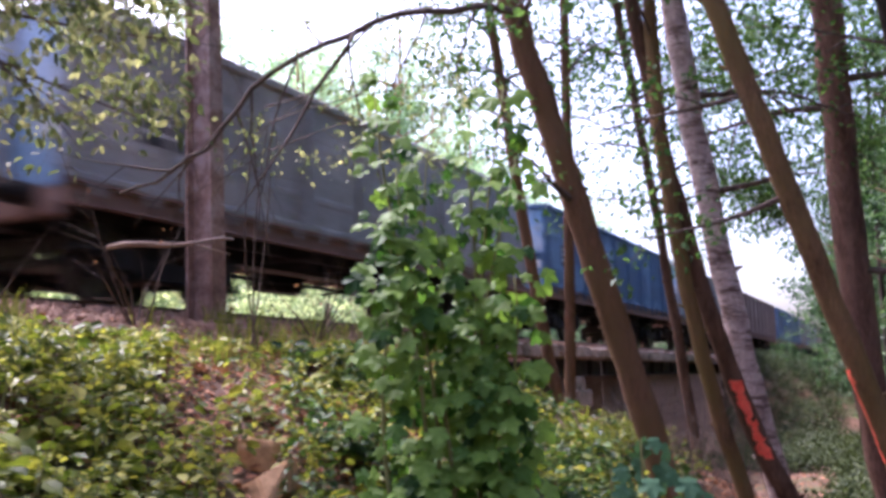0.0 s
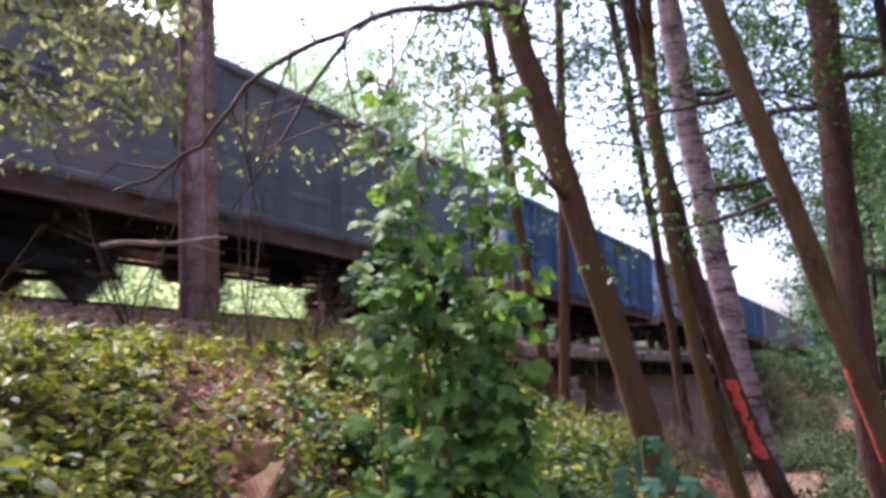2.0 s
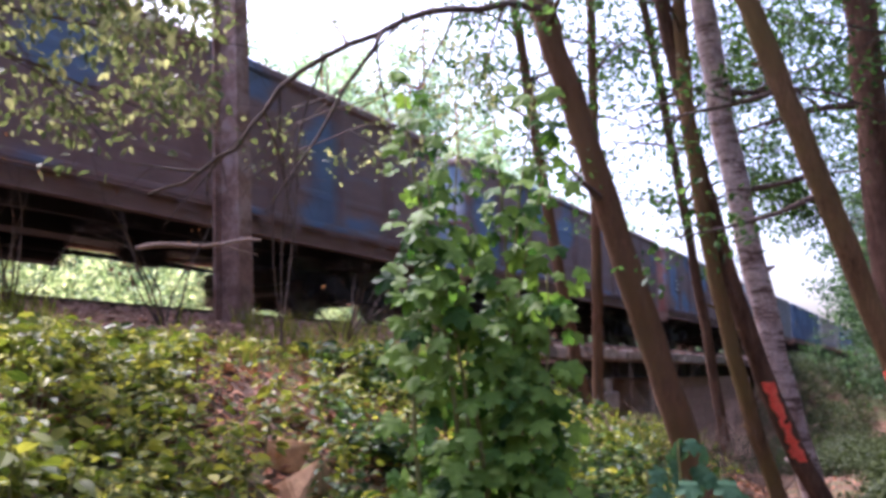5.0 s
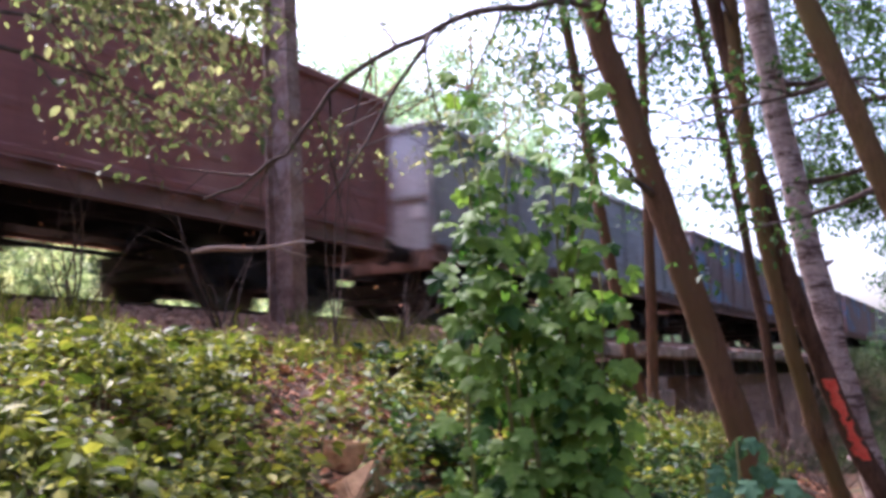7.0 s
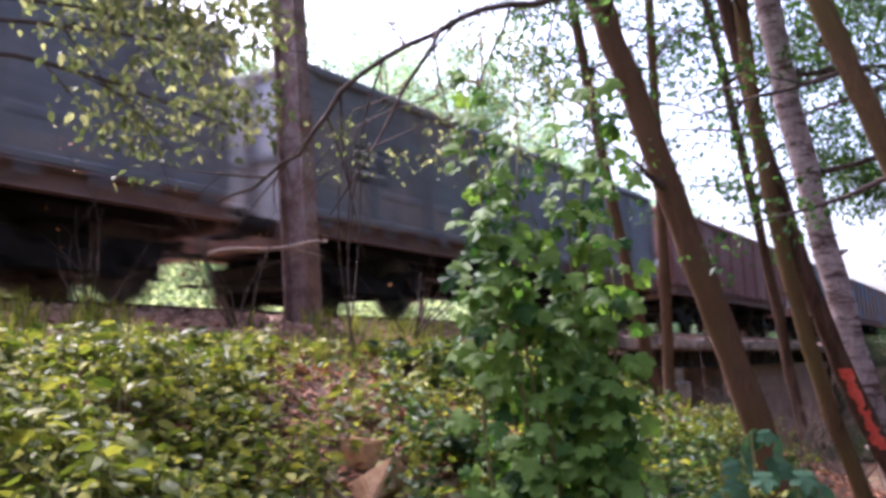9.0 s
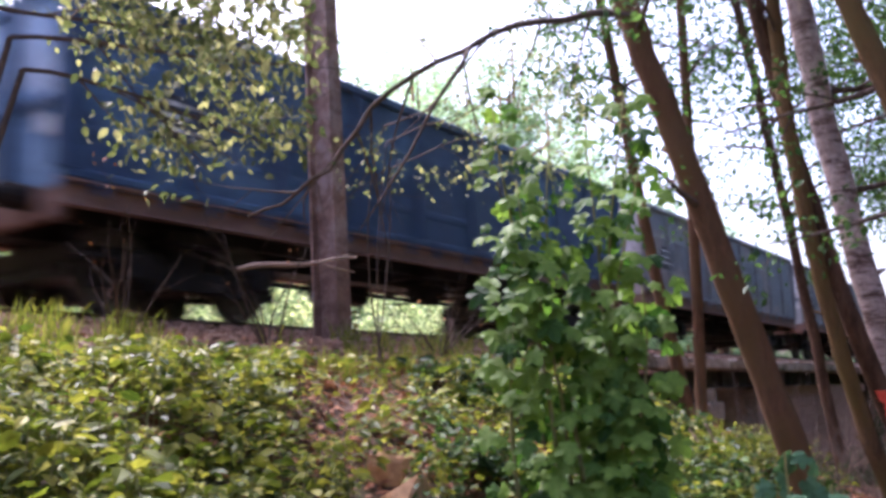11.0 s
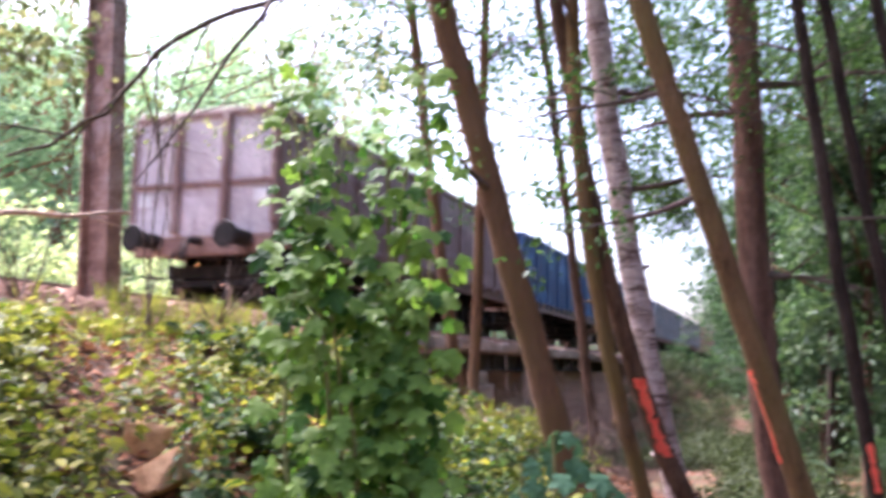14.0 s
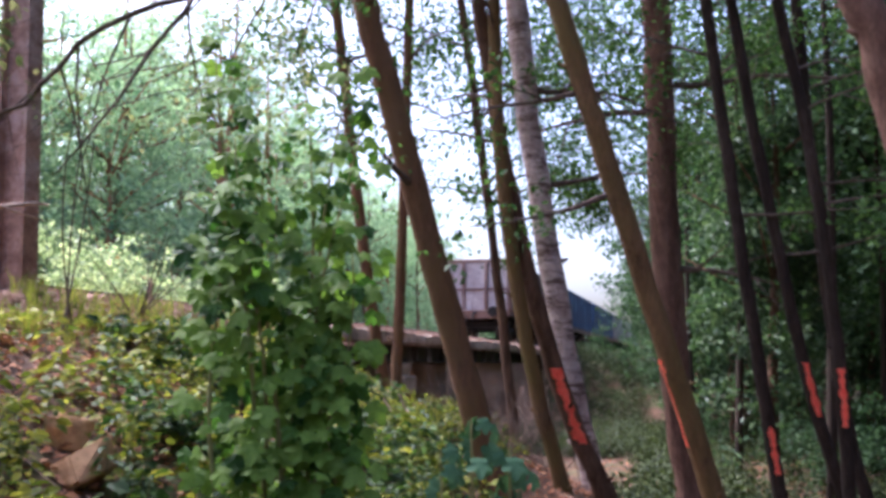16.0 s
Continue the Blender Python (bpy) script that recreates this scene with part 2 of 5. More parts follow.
WAGON_PAINTS = {
    "blue": wagon_paint("blue_wagon_paint", (0.05, 0.105, 0.2), (0.12, 0.21, 0.33), amount=0.25),
    "deep_blue": wagon_paint("deep_blue_wagon_paint", (0.035, 0.075, 0.15), (0.075, 0.15, 0.26), amount=0.15),
    "grey": wagon_paint("grey_wagon_paint", (0.28, 0.28, 0.28), (0.37, 0.355, 0.345), amount=0.45),
    "brown": wagon_paint("brown_wagon_paint", (0.215, 0.13, 0.112), (0.29, 0.195, 0.172), amount=0.5),
    "red_brown": wagon_paint("red_brown_wagon_paint", (0.266, 0.102, 0.080), (0.329, 0.160, 0.126), amount=0.4),
    "patched": wagon_paint("brown_and_blue_wagon_paint", (0.225, 0.145, 0.128), (0.125, 0.2, 0.32), amount=0.45),
    "slate": wagon_paint("slate_wagon_paint", (0.2, 0.212, 0.225), (0.285, 0.25, 0.232), amount=0.5),
    "pale_grey": wagon_paint("pale_grey_wagon_paint", (0.46, 0.48, 0.5), (0.56, 0.57, 0.59), amount=0.3),
    "pale_blue": wagon_paint("pale_blue_wagon_paint", (0.2, 0.33, 0.5), (0.42, 0.5, 0.6), amount=0.25),
    "violet_grey": wagon_paint("pale_brown_wagon_paint", (0.480, 0.413, 0.413), (0.584, 0.527, 0.527), amount=0.35),
}


# ---- building helpers ----
class Geo:
    """Vertices and faces of one mesh."""

    def __init__(self):
        self.v, self.f = [], []

    def add(self, verts, faces):
        n = len(self.v)
        self.v.extend(tuple(p) for p in verts)
        self.f.extend(tuple(i + n for i in face) for face in faces)
        return self

    def box(self, x0, x1, y0, y1, z0, z1, c=0.0):
        """A box; c: chamfer of its four long upright and cross edges."""
        if c <= 0:
            return self.add([(x, y, z) for x in (x0, x1) for y in (y0, y1) for z in (z0, z1)],
                            [(0, 1, 3, 2), (4, 6, 7, 5), (0, 4, 5, 1), (2, 3, 7, 6), (0, 2, 6, 4), (1, 5, 7, 3)])
        rings = []
        for z, d in ((z0, c), (z0 + c, 0), (z1 - c, 0), (z1, c)):
            a0, a1, b0, b1 = x0 + d, x1 - d, y0 + d, y1 - d
            rings.append([(a0 + c, b0, z), (a1 - c, b0, z), (a1, b0 + c, z), (a1, b1 - c, z), (a1 - c, b1, z), (a0 + c, b1, z), (a0, b1 - c, z), (a0, b0 + c, z)])
        return self.loft(rings)

    def loft(self, rings, closed=False, caps=True):
        k, n = len(rings[0]), len(rings)
        faces = []
        for i in range(n - 1 + closed):
            a, b = i * k, ((i + 1) % n) * k
            faces += [(a + j, a + (j + 1) % k, b + (j + 1) % k, b + j) for j in range(k)]
        if caps and not closed:
            faces += [tuple(reversed(range(k))), tuple(range((n - 1) * k, n * k))]
        return self.add([p for r in rings for p in r], faces)

    def tube(self, points, radii, seg=8, rough=0.0, rng=None):
        """A round tube along points."""
        pts = [Vector(p) for p in points]
        rings, ref = [], Vector((0.31, 0.94, 0.12))
        for i, p in enumerate(pts):
            way = (pts[min(i + 1, len(pts) - 1)] - pts[max(i - 1, 0)]).normalized()
            a = (ref - way * ref.dot(way)).normalized()
            b = way.cross(a)
            r = radii[i] if hasattr(radii, "__len__") else radii
            ring = []
            for j in range(seg):
                t = 2 * math.pi * j / seg
                q = r * (1 + (rng.uniform(-rough, rough) if rng else 0))
                ring.append(p + q * (math.cos(t) * a + math.sin(t) * b))
            rings.append(ring)
        return self.loft(rings)

    def cyl(self, a, b, r, seg=16, r2=None):
        return self.tube([a, b], [r, r if r2 is None else r2], seg)

    def mesh(self, name, material, smooth=False):
        me = bpy.data.meshes.new(name)
        me.from_pydata(self.v, [], self.f)
        me.materials.append(material)
        if smooth:
            me.shade_smooth()
        me.update()
        return me


def part(name, geo, material, parent=None, label="", smooth=False, m=None):
    """One mesh object under a thing or under a part."""
    me = geo if isinstance(geo, bpy.types.Mesh) else geo.mesh(name, material, smooth)
    ob = new(name, me)
    if parent:
        ob.parent = parent
    if m is not None:
        ob.matrix_basis = m
    return tagged(ob, label)


def thing(name, label, category, m=None, group="", kind=""):
    ob = new(name)
    ob.empty_display_size = 0.2
    if m is not None:
        ob.matrix_basis = m
    return tagged(ob, label, category, group, kind)


OVATE = (np.array([(0, 0, 0), (.28, -.27, .07), (.66, -.24, .05), (1, 0, -.1), (.66, .24, .05), (.28, .27, .07), (.28, 0, 0), (.66, 0, -.02)]),
         [(0, 1, 6), (1, 2, 7, 6), (2, 3, 7), (0, 6, 5), (6, 7, 4, 5), (7, 3, 4)])
RHOMB = (np.array([(0, 0, 0), (.5, -.34, .08), (1, 0, -.06), (.5, .34, .08)]), [(0, 1, 2), (0, 2, 3)])
NEEDLES = (np.array([(0, 0, 0), (.5, -.2, .03), (1, -.05, -.1), (.55, .2, .03)]), [(0, 1, 2), (0, 2, 3)])


def lobed(n=5, seed=0):
    """A palmate leaf with pointed lobes, its stalk at the origin."""
    rng = random.Random(seed)
    pts = [(0.0, 0.0, 0.0)]
    angles, radii = [], []
    for i in range(n):
        a = radians(-125 + 250 * i / (n - 1))
        r = (0.62, 0.86, 1.0, 0.86, 0.62)[i] * rng.uniform(0.93, 1.05)
        for da, k in ((-22, .78), (-10, .93), (0, 1.0), (10, .93), (22, .78)):
            angles.append(a + radians(da)), radii.append(r * k)
        if i < n - 1:
            angles.append(a + radians(125 / (n - 1))), radii.append(r * .68)
    for a, r in zip(angles, radii):
        pts.append((r * math.cos(a) * .62 + .28, r * math.sin(a) * .62, -.16 * r * r + .06 * abs(math.sin(2.5 * a))))
    k = len(pts)
    centre = (0.26, 0, 0.03)
    pts.append(centre)
    return np.array(pts), [(k, i, i + 1) for i in range(1, k - 1)] + [(k, 0, 1), (k, k - 1, 0)]


def unit(a):
    return a / (np.linalg.norm(a, axis=-1, keepdims=True) + 1e-9)


def leaves(geo, shape, pos, way, up, size):
    """Many leaves of one shape: at pos, along way, their face towards up."""
    tv, tf = shape
    pos, way, up = np.asarray(pos, float), unit(np.asarray(way, float)), np.asarray(up, float)
    side = unit(np.cross(up, way))
    up = np.cross(way, side)
    size = np.asarray(size, float)[:, None, None]
    v = pos[:, None, :] + size * (tv[None, :, 0:1] * way[:, None, :] + tv[None, :, 1:2] * side[:, None, :] + tv[None, :, 2:3] * up[:, None, :])
    n, k = len(geo.v), len(tv)
    geo.v.extend(map(tuple, v.reshape(-1, 3).tolist()))
    for i in range(len(pos)):
        o = n + i * k
        geo.f.extend(tuple(j + o for j in face) for face in tf)
    return geo


def spread(rng, n):
    return unit(rng.normal(size=(n, 3)))


# ---- the ground, one sheet ----
TRACK_Y = 9.0


def smooth(a, b, x):
    t = min(1.0, max(0.0, (x - a) / (b - a)))
    return t * t * (3 - 2 * t)


def ground_z(x, y):
    """The bank below the track, the cutting at the bridge and the forest floor."""
    t = min(1.0, max(0.0, (y - 0.3) / 5.7))
    z = -2.6 + 2.23 * (0.75 * t + 0.25 * smooth(0, 1, t))
    if y > 11.8:
        z -= 0.9 * smooth(11.8, 16, y)
    dip = smooth(9.6, 14.8, x) * (1 - smooth(34.0, 40.0, x))
    if y < 6.9:
        z = z + dip * (min(z, -3.4) - z) * (1 - 0.65 * smooth(1.5, -6, y))
    opening = smooth(18.95, 19.1, x) * (1 - smooth(22.2, 22.35, x))
    if 6.9 <= y < 13:
        z = z + opening * (-3.4 - z)
    flat = smooth(5.6, 6.0, y) * (1 - smooth(11.6, 12.2, y)) * (1 - dip)
    bumps = 0.10 * noise.noise((x * 0.7, y * 0.7, 0.3)) + 0.05 * noise.noise((x * 2.1, y * 2.1, 4.0))
    far = smooth(25, 120, math.hypot(x, y))
    return z + bumps * (1 - 0.85 * flat) + far * 0.8 * noise.noise((x * 0.02, y * 0.02, 9.0))


def axis(lo, hi, step, reach):
    mid = list(np.arange(lo, hi + 1e-6, step))
    out = []
    d, p = step, hi
    while p < reach:
        d *= 1.25
        p += d
        out.append(p)
    neg, d, p = [], step, lo
    while p > -reach:
        d *= 1.25
        p -= d
        neg.append(p)
    return list(reversed(neg)) + mid + out


def build_ground():
    xs, ys = axis(-3, 36, 0.22, 900), axis(-6, 14, 0.22, 900)
    g = Geo()
    g.v = [(x, y, ground_z(x, y)) for x in xs for y in ys]
    k = len(ys)
    g.f = [(i * k + j, (i + 1) * k + j, (i + 1) * k + j + 1, i * k + j + 1) for i in range(len(xs) - 1) for j in range(k - 1)]
    tagged(part("ground", g, SOIL, smooth=True), "brown soil with leaf litter and moss", "ground", kind="structure")


build_ground()


# ---- track ----
def build_track():
    bed = thing("railway_track", "single railway track on stone ballast, rusty rails on dark wooden sleepers", "railway track", kind="structure")
    g = Geo()
    prof = [(-2.75, -0.34), (-1.75, -0.17), (-1.3, -0.15), (1.3, -0.15), (1.75, -0.17), (2.75, -0.34)]
    xs = list(np.arange(-20, 60, 0.5))
    xs = [-300, -120, -50] + xs + [70, 100, 160, 320]
    rings = []
    for x in xs:
        w = 1 - smooth(11.0, 14.0, x)
        rings.append([(x, TRACK_Y - 2.752 - .8 * w, -.4 - .26 * w)] + [(x, TRACK_Y + y, z + 0.03 * noise.noise((x * 1.7, y * 2, 1.0)) - (0.05 if abs(y) > 2.5 else 0)) for y, z in prof]
                     + [(x, TRACK_Y + 2.75, -0.6), (x, TRACK_Y - 2.752 - .8 * w, -.6 - .3 * w)])
    g.loft(rings)
    part("ballast_bed", g, BALLAST, bed, "grey-brown crushed stone bed")
    # loose stones along the shoulder
    rng = random.Random(4)
    g = Geo()
    for i in range(5200):
        x, y = rng.uniform(-1, 30), rng.uniform(6.15, 8.0)
        if i % 5 == 0:
            y = rng.uniform(8.4, 9.8)
        d = abs(y - TRACK_Y)
        z = np.interp(d, [0, 1.3, 1.75, 2.75, 3.0], [-0.15, -0.15, -0.17, -0.36, -0.27])
        r = rng.uniform(0.018, 0.042)
        ring = lambda q, h: [(x + q * r * math.cos(a + rng.uniform(-.3, .3)), y + q * r * math.sin(a), z + h * r) for a in (0, 1.26, 2.5, 3.77, 5.0)]
        g.loft([ring(0.8, -0.6), ring(1.2, 0.25), ring(0.6, rng.uniform(0.7, 1.1))])
    tagged(part("ballast_stones", g, BALLAST, bed, "loose crushed stones"), kind="stuff")
    # stones that have rolled onto the head of the bank
    g = Geo()
    for i in range(9000):
        x, y = rng.uniform(-1, 13), 6.4 - 1.25 * rng.random() ** 1.5
        z, r = max(ground_z(x, y), np.interp(y, [5.45, 6.25, 6.4], [-.7, -.38, -.36])), rng.uniform(.014, .036)
        ring = lambda q, h: [(x + q * r * math.cos(a + rng.uniform(-.3, .3)), y + q * r * math.sin(a), z + h * r) for a in (0, 1.26, 2.5, 3.77, 5.0)]
        g.loft([ring(0.8, -0.6), ring(1.2, 0.25), ring(0.6, rng.uniform(0.7, 1.1))])
    tagged(part("rolled_stones", g, BALLAST, bed, "loose crushed stones"), kind="stuff")
    # rails
    prof = [(-.075, -.172), (.075, -.172), (.075, -.158), (.012, -.135), (.01, -.05), (.036, -.035), (.036, -.006), (.028, 0), (-.028, 0), (-.036, -.006), (-.036, -.035), (-.01, -.05), (-.012, -.135), (-.075, -.158)]
    for s in (-1, 1):
        g = Geo()
        g.loft([[(x, TRACK_Y + s * .7535 + y, z) for y, z in prof] for x in (-300, 320)])
        part("rail", g, RAIL, bed, "rusty steel rail with a worn head")
    # sleepers
    g = Geo()
    g.box(-.13, .13, -1.3, 1.3, -.10, 0.055, .012)
    me = g.mesh("sleeper", SLEEPER)
    for i, x in enumerate(np.arange(-4, 50, 0.62)):
        part("sleeper", me, None, bed, m=pose(x, TRACK_Y, -.23, 0, 0, rng.uniform(-1, 1)))
    g = Geo()
    for x in itertools.chain(np.arange(-200, -4.3, 0.62), np.arange(50.3, 300, 0.62)):
        g.box(x - .13, x + .13, TRACK_Y - 1.3, TRACK_Y + 1.3, -.33, -.175)
    tagged(part("far_sleepers", g, SLEEPER, bed), kind="stuff")


build_track()


# ---- bridge ----
def build_bridge():
    b = thing("railway_bridge", "old concrete and steel railway bridge with a brick wing wall", "bridge", kind="structure")
    rng = random.Random(9)
    for i in range(16):
        x0, x1 = 14.2 + i, 14.2 + (i + 1) - rng.uniform(.02, .07)
        g = Geo().box(x0, x1, 6.18, 6.75, -.56 + rng.uniform(-.02, .02), -.32 + rng.uniform(-.02, .02), .03)
        g.v = [(x + .05 * noise.noise((x * 3, y * 4, z * 5)), y + .05 * noise.noise((x * 4, 7, z * 6)), z + .03 * noise.noise((x * 5, y, 3))) for x, y, z in g.v]
        part("edge_slab", g, CONCRETE, b, "weathered pale concrete edge slab")
    g = Geo().box(17.6, 24.2, 6.5, 11.5, -.6, -.36)
    part("deck", g, CONCRETE, b)
    for y in (6.45, 7.9, 10.1, 11.4):
        g = Geo()
        prof = [(-.13, 0), (.13, 0), (.13, -.03), (.012, -.035), (.012, -.36), (.13, -.365), (.13, -.39), (-.13, -.39), (-.13, -.365), (-.012, -.36), (-.012, -.035), (-.13, -.03)]
        g.loft([[(x, y + p, -.562 + q) for p, q in prof] for x in (14.6, 30.0)])
        part("girder", g, GIRDER, b, "dark rusted steel girder")
    for x in np.arange(15.2, 29.8, 1.1):
        part("girder_stiffener", Geo().box(x - .012, x + .012, 6.325, 6.44, -.94, -.6), GIRDER, b)
    # near abutment
    g = Geo().box(18.0, 19.05, 6.3, 11.7, -3.9, -.96, .04)
    part("near_abutment", g, CONCRETE, b, "pale concrete abutment block")
    g = Geo().box(17.7, 19.25, 6.22, 6.95, -1.62, -1.24, .03)
    part("bearing_shelf", g, CONCRETE, b, "pale concrete ledge")
    # far abutment: a concrete corner and a wall of brick courses
    g = Geo().box(22.0, 23.1, 6.3, 11.7, -3.9, -.96, .04)
    part("corner_pier", g, CONCRETE, b, "pale concrete corner pier")
    wall = part("wing_wall", Geo().box(22.42, 36.0, 6.62, 7.3, -4.0, -.955), BRICK, b, "dirty red-brown brick wing wall")
    g = Geo().box(-.245, .245, -.12, .06, -.135, .135, .012)
    me = g.mesh("brick_block", BRICK)
    for r in range(11):
        for c in range(27):
            x = 22.7 + c * .5 + (.25 if r % 2 else 0)
            if x < 35.8:
                part("brick_block", me, None, wall, m=pose(x, 6.6 + rng.uniform(-.012, .012), -1.1 - r * .28, 0, rng.uniform(-.4, .4), 0))


build_bridge()


# ---- wagons ----
BODY, PITCH, TOP, WIDE = 12.8, 14.04, 3.235, 1.45


def build_wagon():
    """One open four-axle gondola, its origin between the axles at rail height."""
    w = thing("gondola_wagon", "open freight wagon", "freight wagon", group="wagons of the goods train")
    P = WAGON_PAINTS["grey"]
    h = BODY / 2
    part("floor", Geo().box(-h + .05, h - .05, -1.36, 1.36, 1.12, 1.2), GEAR, w)
    for s in (-1, 1):
        # side sheet with a pressed fold along it
        g = Geo()
        prof = [(1.36, 1.16), (1.395, 1.16), (1.395, 1.62), (1.403, 1.66), (1.403, 1.72), (1.395, 1.76), (1.395, 2.42), (1.403, 2.46), (1.403, 2.52), (1.395, 2.56), (1.395, TOP - .1), (1.36, TOP - .1)]
        g.loft([[(x, s * a, z) for a, z in prof] for x in (-h + .04, h - .04)])
        part("side_wall", g, P, w)
        y0, y1 = sorted((s * 1.33, s * WIDE))
        part("top_rail", Geo().box(-h, h, y0, y1, TOP - .14, TOP, .025), P, w)
        y0, y1 = sorted((s * 1.34, s * 1.44))
        part("lower_rail", Geo().box(-h, h, y0, y1, 1.2, 1.3, .02), P, w)
        part("sole_bar", Geo().loft([[(x, s * a, z) for a, z in ((1.3, .94), (1.452, .94), (1.452, .965), (1.37, .975), (1.37, 1.165), (1.452, 1.172), (1.452, 1.197), (1.3, 1.197))] for x in (-h + .02, h - .02)]), SILL, w, "rust-brown steel sole bar")
        me = None
        for i in range(10):
            x = -h + .09 + i * (BODY - .18) / 9
            if me is None:
                g = Geo()
                g.loft([[(a, s * b, z) for a, b in ((-.085, 1.397), (-.06, WIDE - .004), (.06, WIDE - .004), (.085, 1.397))] for z in (1.301, TOP - .141)])
                me = g.mesh("stake", P)
            part("stake", me, None, w, m=pose(x, 0, 0))
        # door hinges low on the side
        me = Geo().box(-.05, .05, *sorted((s * 1.441, s * 1.475)), 1.05, 1.3, .012).mesh("hinge", P)
        for i in range(9):
            for d in (-.4, .4):
                part("hinge", me, None, w, m=pose(-h + .79 + i * 1.402 + d, 0, 0))
        # inscription panel: plain pale bars
        yp = sorted((s * 1.397, s * 1.407))
        part("inscription_panel", Geo().box(-5.35, -4.6, *yp, 1.80, 2.32), BLACKBOARD, w, "dark panel with faded pale bars")
        for k, (a, b) in enumerate(((-5.28, -4.75), (-5.28, -4.9), (-5.28, -4.68))):
            part("inscription_bar", Geo().box(a, b, *sorted((s * 1.4075, s * 1.41)), 2.2 - k * .14, 2.25 - k * .14), CHALK, w)
    for s in (-1, 1):
        x0, x1 = sorted((s * (h - .05), s * h))
        part("end_wall", Geo().box(x0, x1, -1.33, 1.33, 1.14, TOP - .12, .008), P, w, "faded end wall")
        x0, x1 = sorted((s * (h - .06), s * (h + .07)))
        part("end_rail", Geo().box(x0, x1, -1.33, 1.33, TOP - .14, TOP, .02), P, w)
        x0, x1 = sorted((s * (h + .002), s * (h + .11)))
        for y in (-.47, .47):
            part("end_post", Geo().box(x0, x1, y - .07, y + .07, 1.18, TOP - .145, .02), P, w)
        for y in (-1.36, 1.36):
            part("corner_post", Geo().box(*sorted((s * (h - .08), s * (h + .05))), y - .055, y + .055, 1.301, TOP - .141, .015), P, w)
        x0, x1 = sorted((s * (h + .002), s * (h + .06)))
        part("end_crossbar", Geo().box(x0, x1, -1.3, 1.3, 1.95, 2.04, .015), P, w)
        part("headstock", Geo().box(*sorted((s * (h - .12), s * h)), -1.32, 1.32, .82, 1.135, .02), SILL, w)
        for y in (-1.12, 1.12):
            part("end_plate", Geo().box(*sorted((s * (h + .002), s * (h + .02))), y - .12, y + .12, 1.66, 1.86), CHALK, w, "pale marking plate")
        for y in (-.875, .875):
            bf = part("buffer", Geo().cyl((s * h, y, 1.06), (s * (h + .34), y, 1.06), .13, 14).cyl((s * (h + .3), y, 1.06), (s * (h + .58), y, 1.06), .085, 12), GEAR, w, smooth=False)
            part("buffer_head", Geo().cyl((s * (h + .57), y, 1.06), (s * (h + .615), y, 1.06), .22, 18, .2), GEAR, bf)
        part("coupling", Geo().tube([(s * h, 0, 1.05), (s * (h + .3), 0, 1.03), (s * (h + .4), 0, .9), (s * (h + .42), 0, .7)], [.06, .05, .045, .04], 8), GEAR, w)
        part("brake_hose", Geo().tube([(s * h, .35, .9), (s * (h + .22), .36, .8), (s * (h + .32), .33, .5), (s * (h + .42), .25, .45)], .028, 6), GEAR, w)
        # steps at the corners
        for y in (-1.2, 1.2):
            g = Geo().box(s * (h - .45) - .17, s * (h - .45) + .17, y - .12, y + .12, .5, .53).box(s * (h - .45) - .16, s * (h - .45) - .13, y - .02, y + .02, .53, .9).box(s * (h - .45) + .13, s * (h - .45) + .16, y - .02, y + .02, .53, .9)
            part("step", g, GEAR, w)
    # underframe
    part("centre_sill", Geo().box(-h + .15, h - .15, -.2, .2, .8, 1.11), GEAR, w)
    for x in (-1.7, 0, 1.7):
        part("cross_bearer", Geo().box(x - .06, x + .06, -1.2, 1.2, .86, 1.11), GEAR, w)
    for y in (-.75, .75):
        part("floor_beam", Geo().box(-h + .3, h - .3, y - .05, y + .05, .9, 1.11), GEAR, w)
    part("air_reservoir", Geo().cyl((-.9, .55, .72), (.3, .55, .72), .19, 16), GEAR, w)
    part("brake_cylinder", Geo().cyl((.5, -.35, .7), (1.1, -.35, .7), .17, 16), GEAR, w)
    part("brake_rod", Geo().cyl((-3.2, -.1, .62), (3.2, -.1, .62), .03, 8), GEAR, w)
    part("brake_wheel_shaft", Geo().cyl((1.9, -1.18, .72), (1.9, 1.18, .72), .025, 8), GEAR, w)
    for y in (-1.2, 1.2):
        part("brake_handwheel", Geo().loft([[(1.9 + (.2 + .02 * math.cos(b)) * math.cos(a), y + .02 * math.sin(b), .72 + (.2 + .02 * math.cos(b)) * math.sin(a)) for b in (0, 1.57, 3.14, 4.71)] for a in np.linspace(0, 2 * math.pi, 17)[:-1]], closed=True), GEAR, w)
    # bogies
    wheel = Geo()
    for s in (-1, 1):
        prof = [(.68, .10), (.70, .40), (.685, .425), (.685, .49), (.715, .49), (.72, .46), (.82, .455), (.82, .41), (.78, .39), (.78, .14), (.80, .10)]
        seg = 28
        wheel.loft([[(r * math.cos(t), s * y, r * math.sin(t)) for y, r in prof] for t in np.linspace(0, 2 * math.pi, seg + 1)[:-1]], closed=True)
        for k in range(5):
            a = 2 * math.pi * k / 5
            wheel.box(.27 * math.cos(a) - .03, .27 * math.cos(a) + .03, *sorted((s * .781, s * .789)), .27 * math.sin(a) - .03, .27 * math.sin(a) + .03)
    wheel.cyl((0, -1.12, 0), (0, 1.12, 0), .085, 12)
    wheel_me = wheel.mesh("wheelset", TREAD)
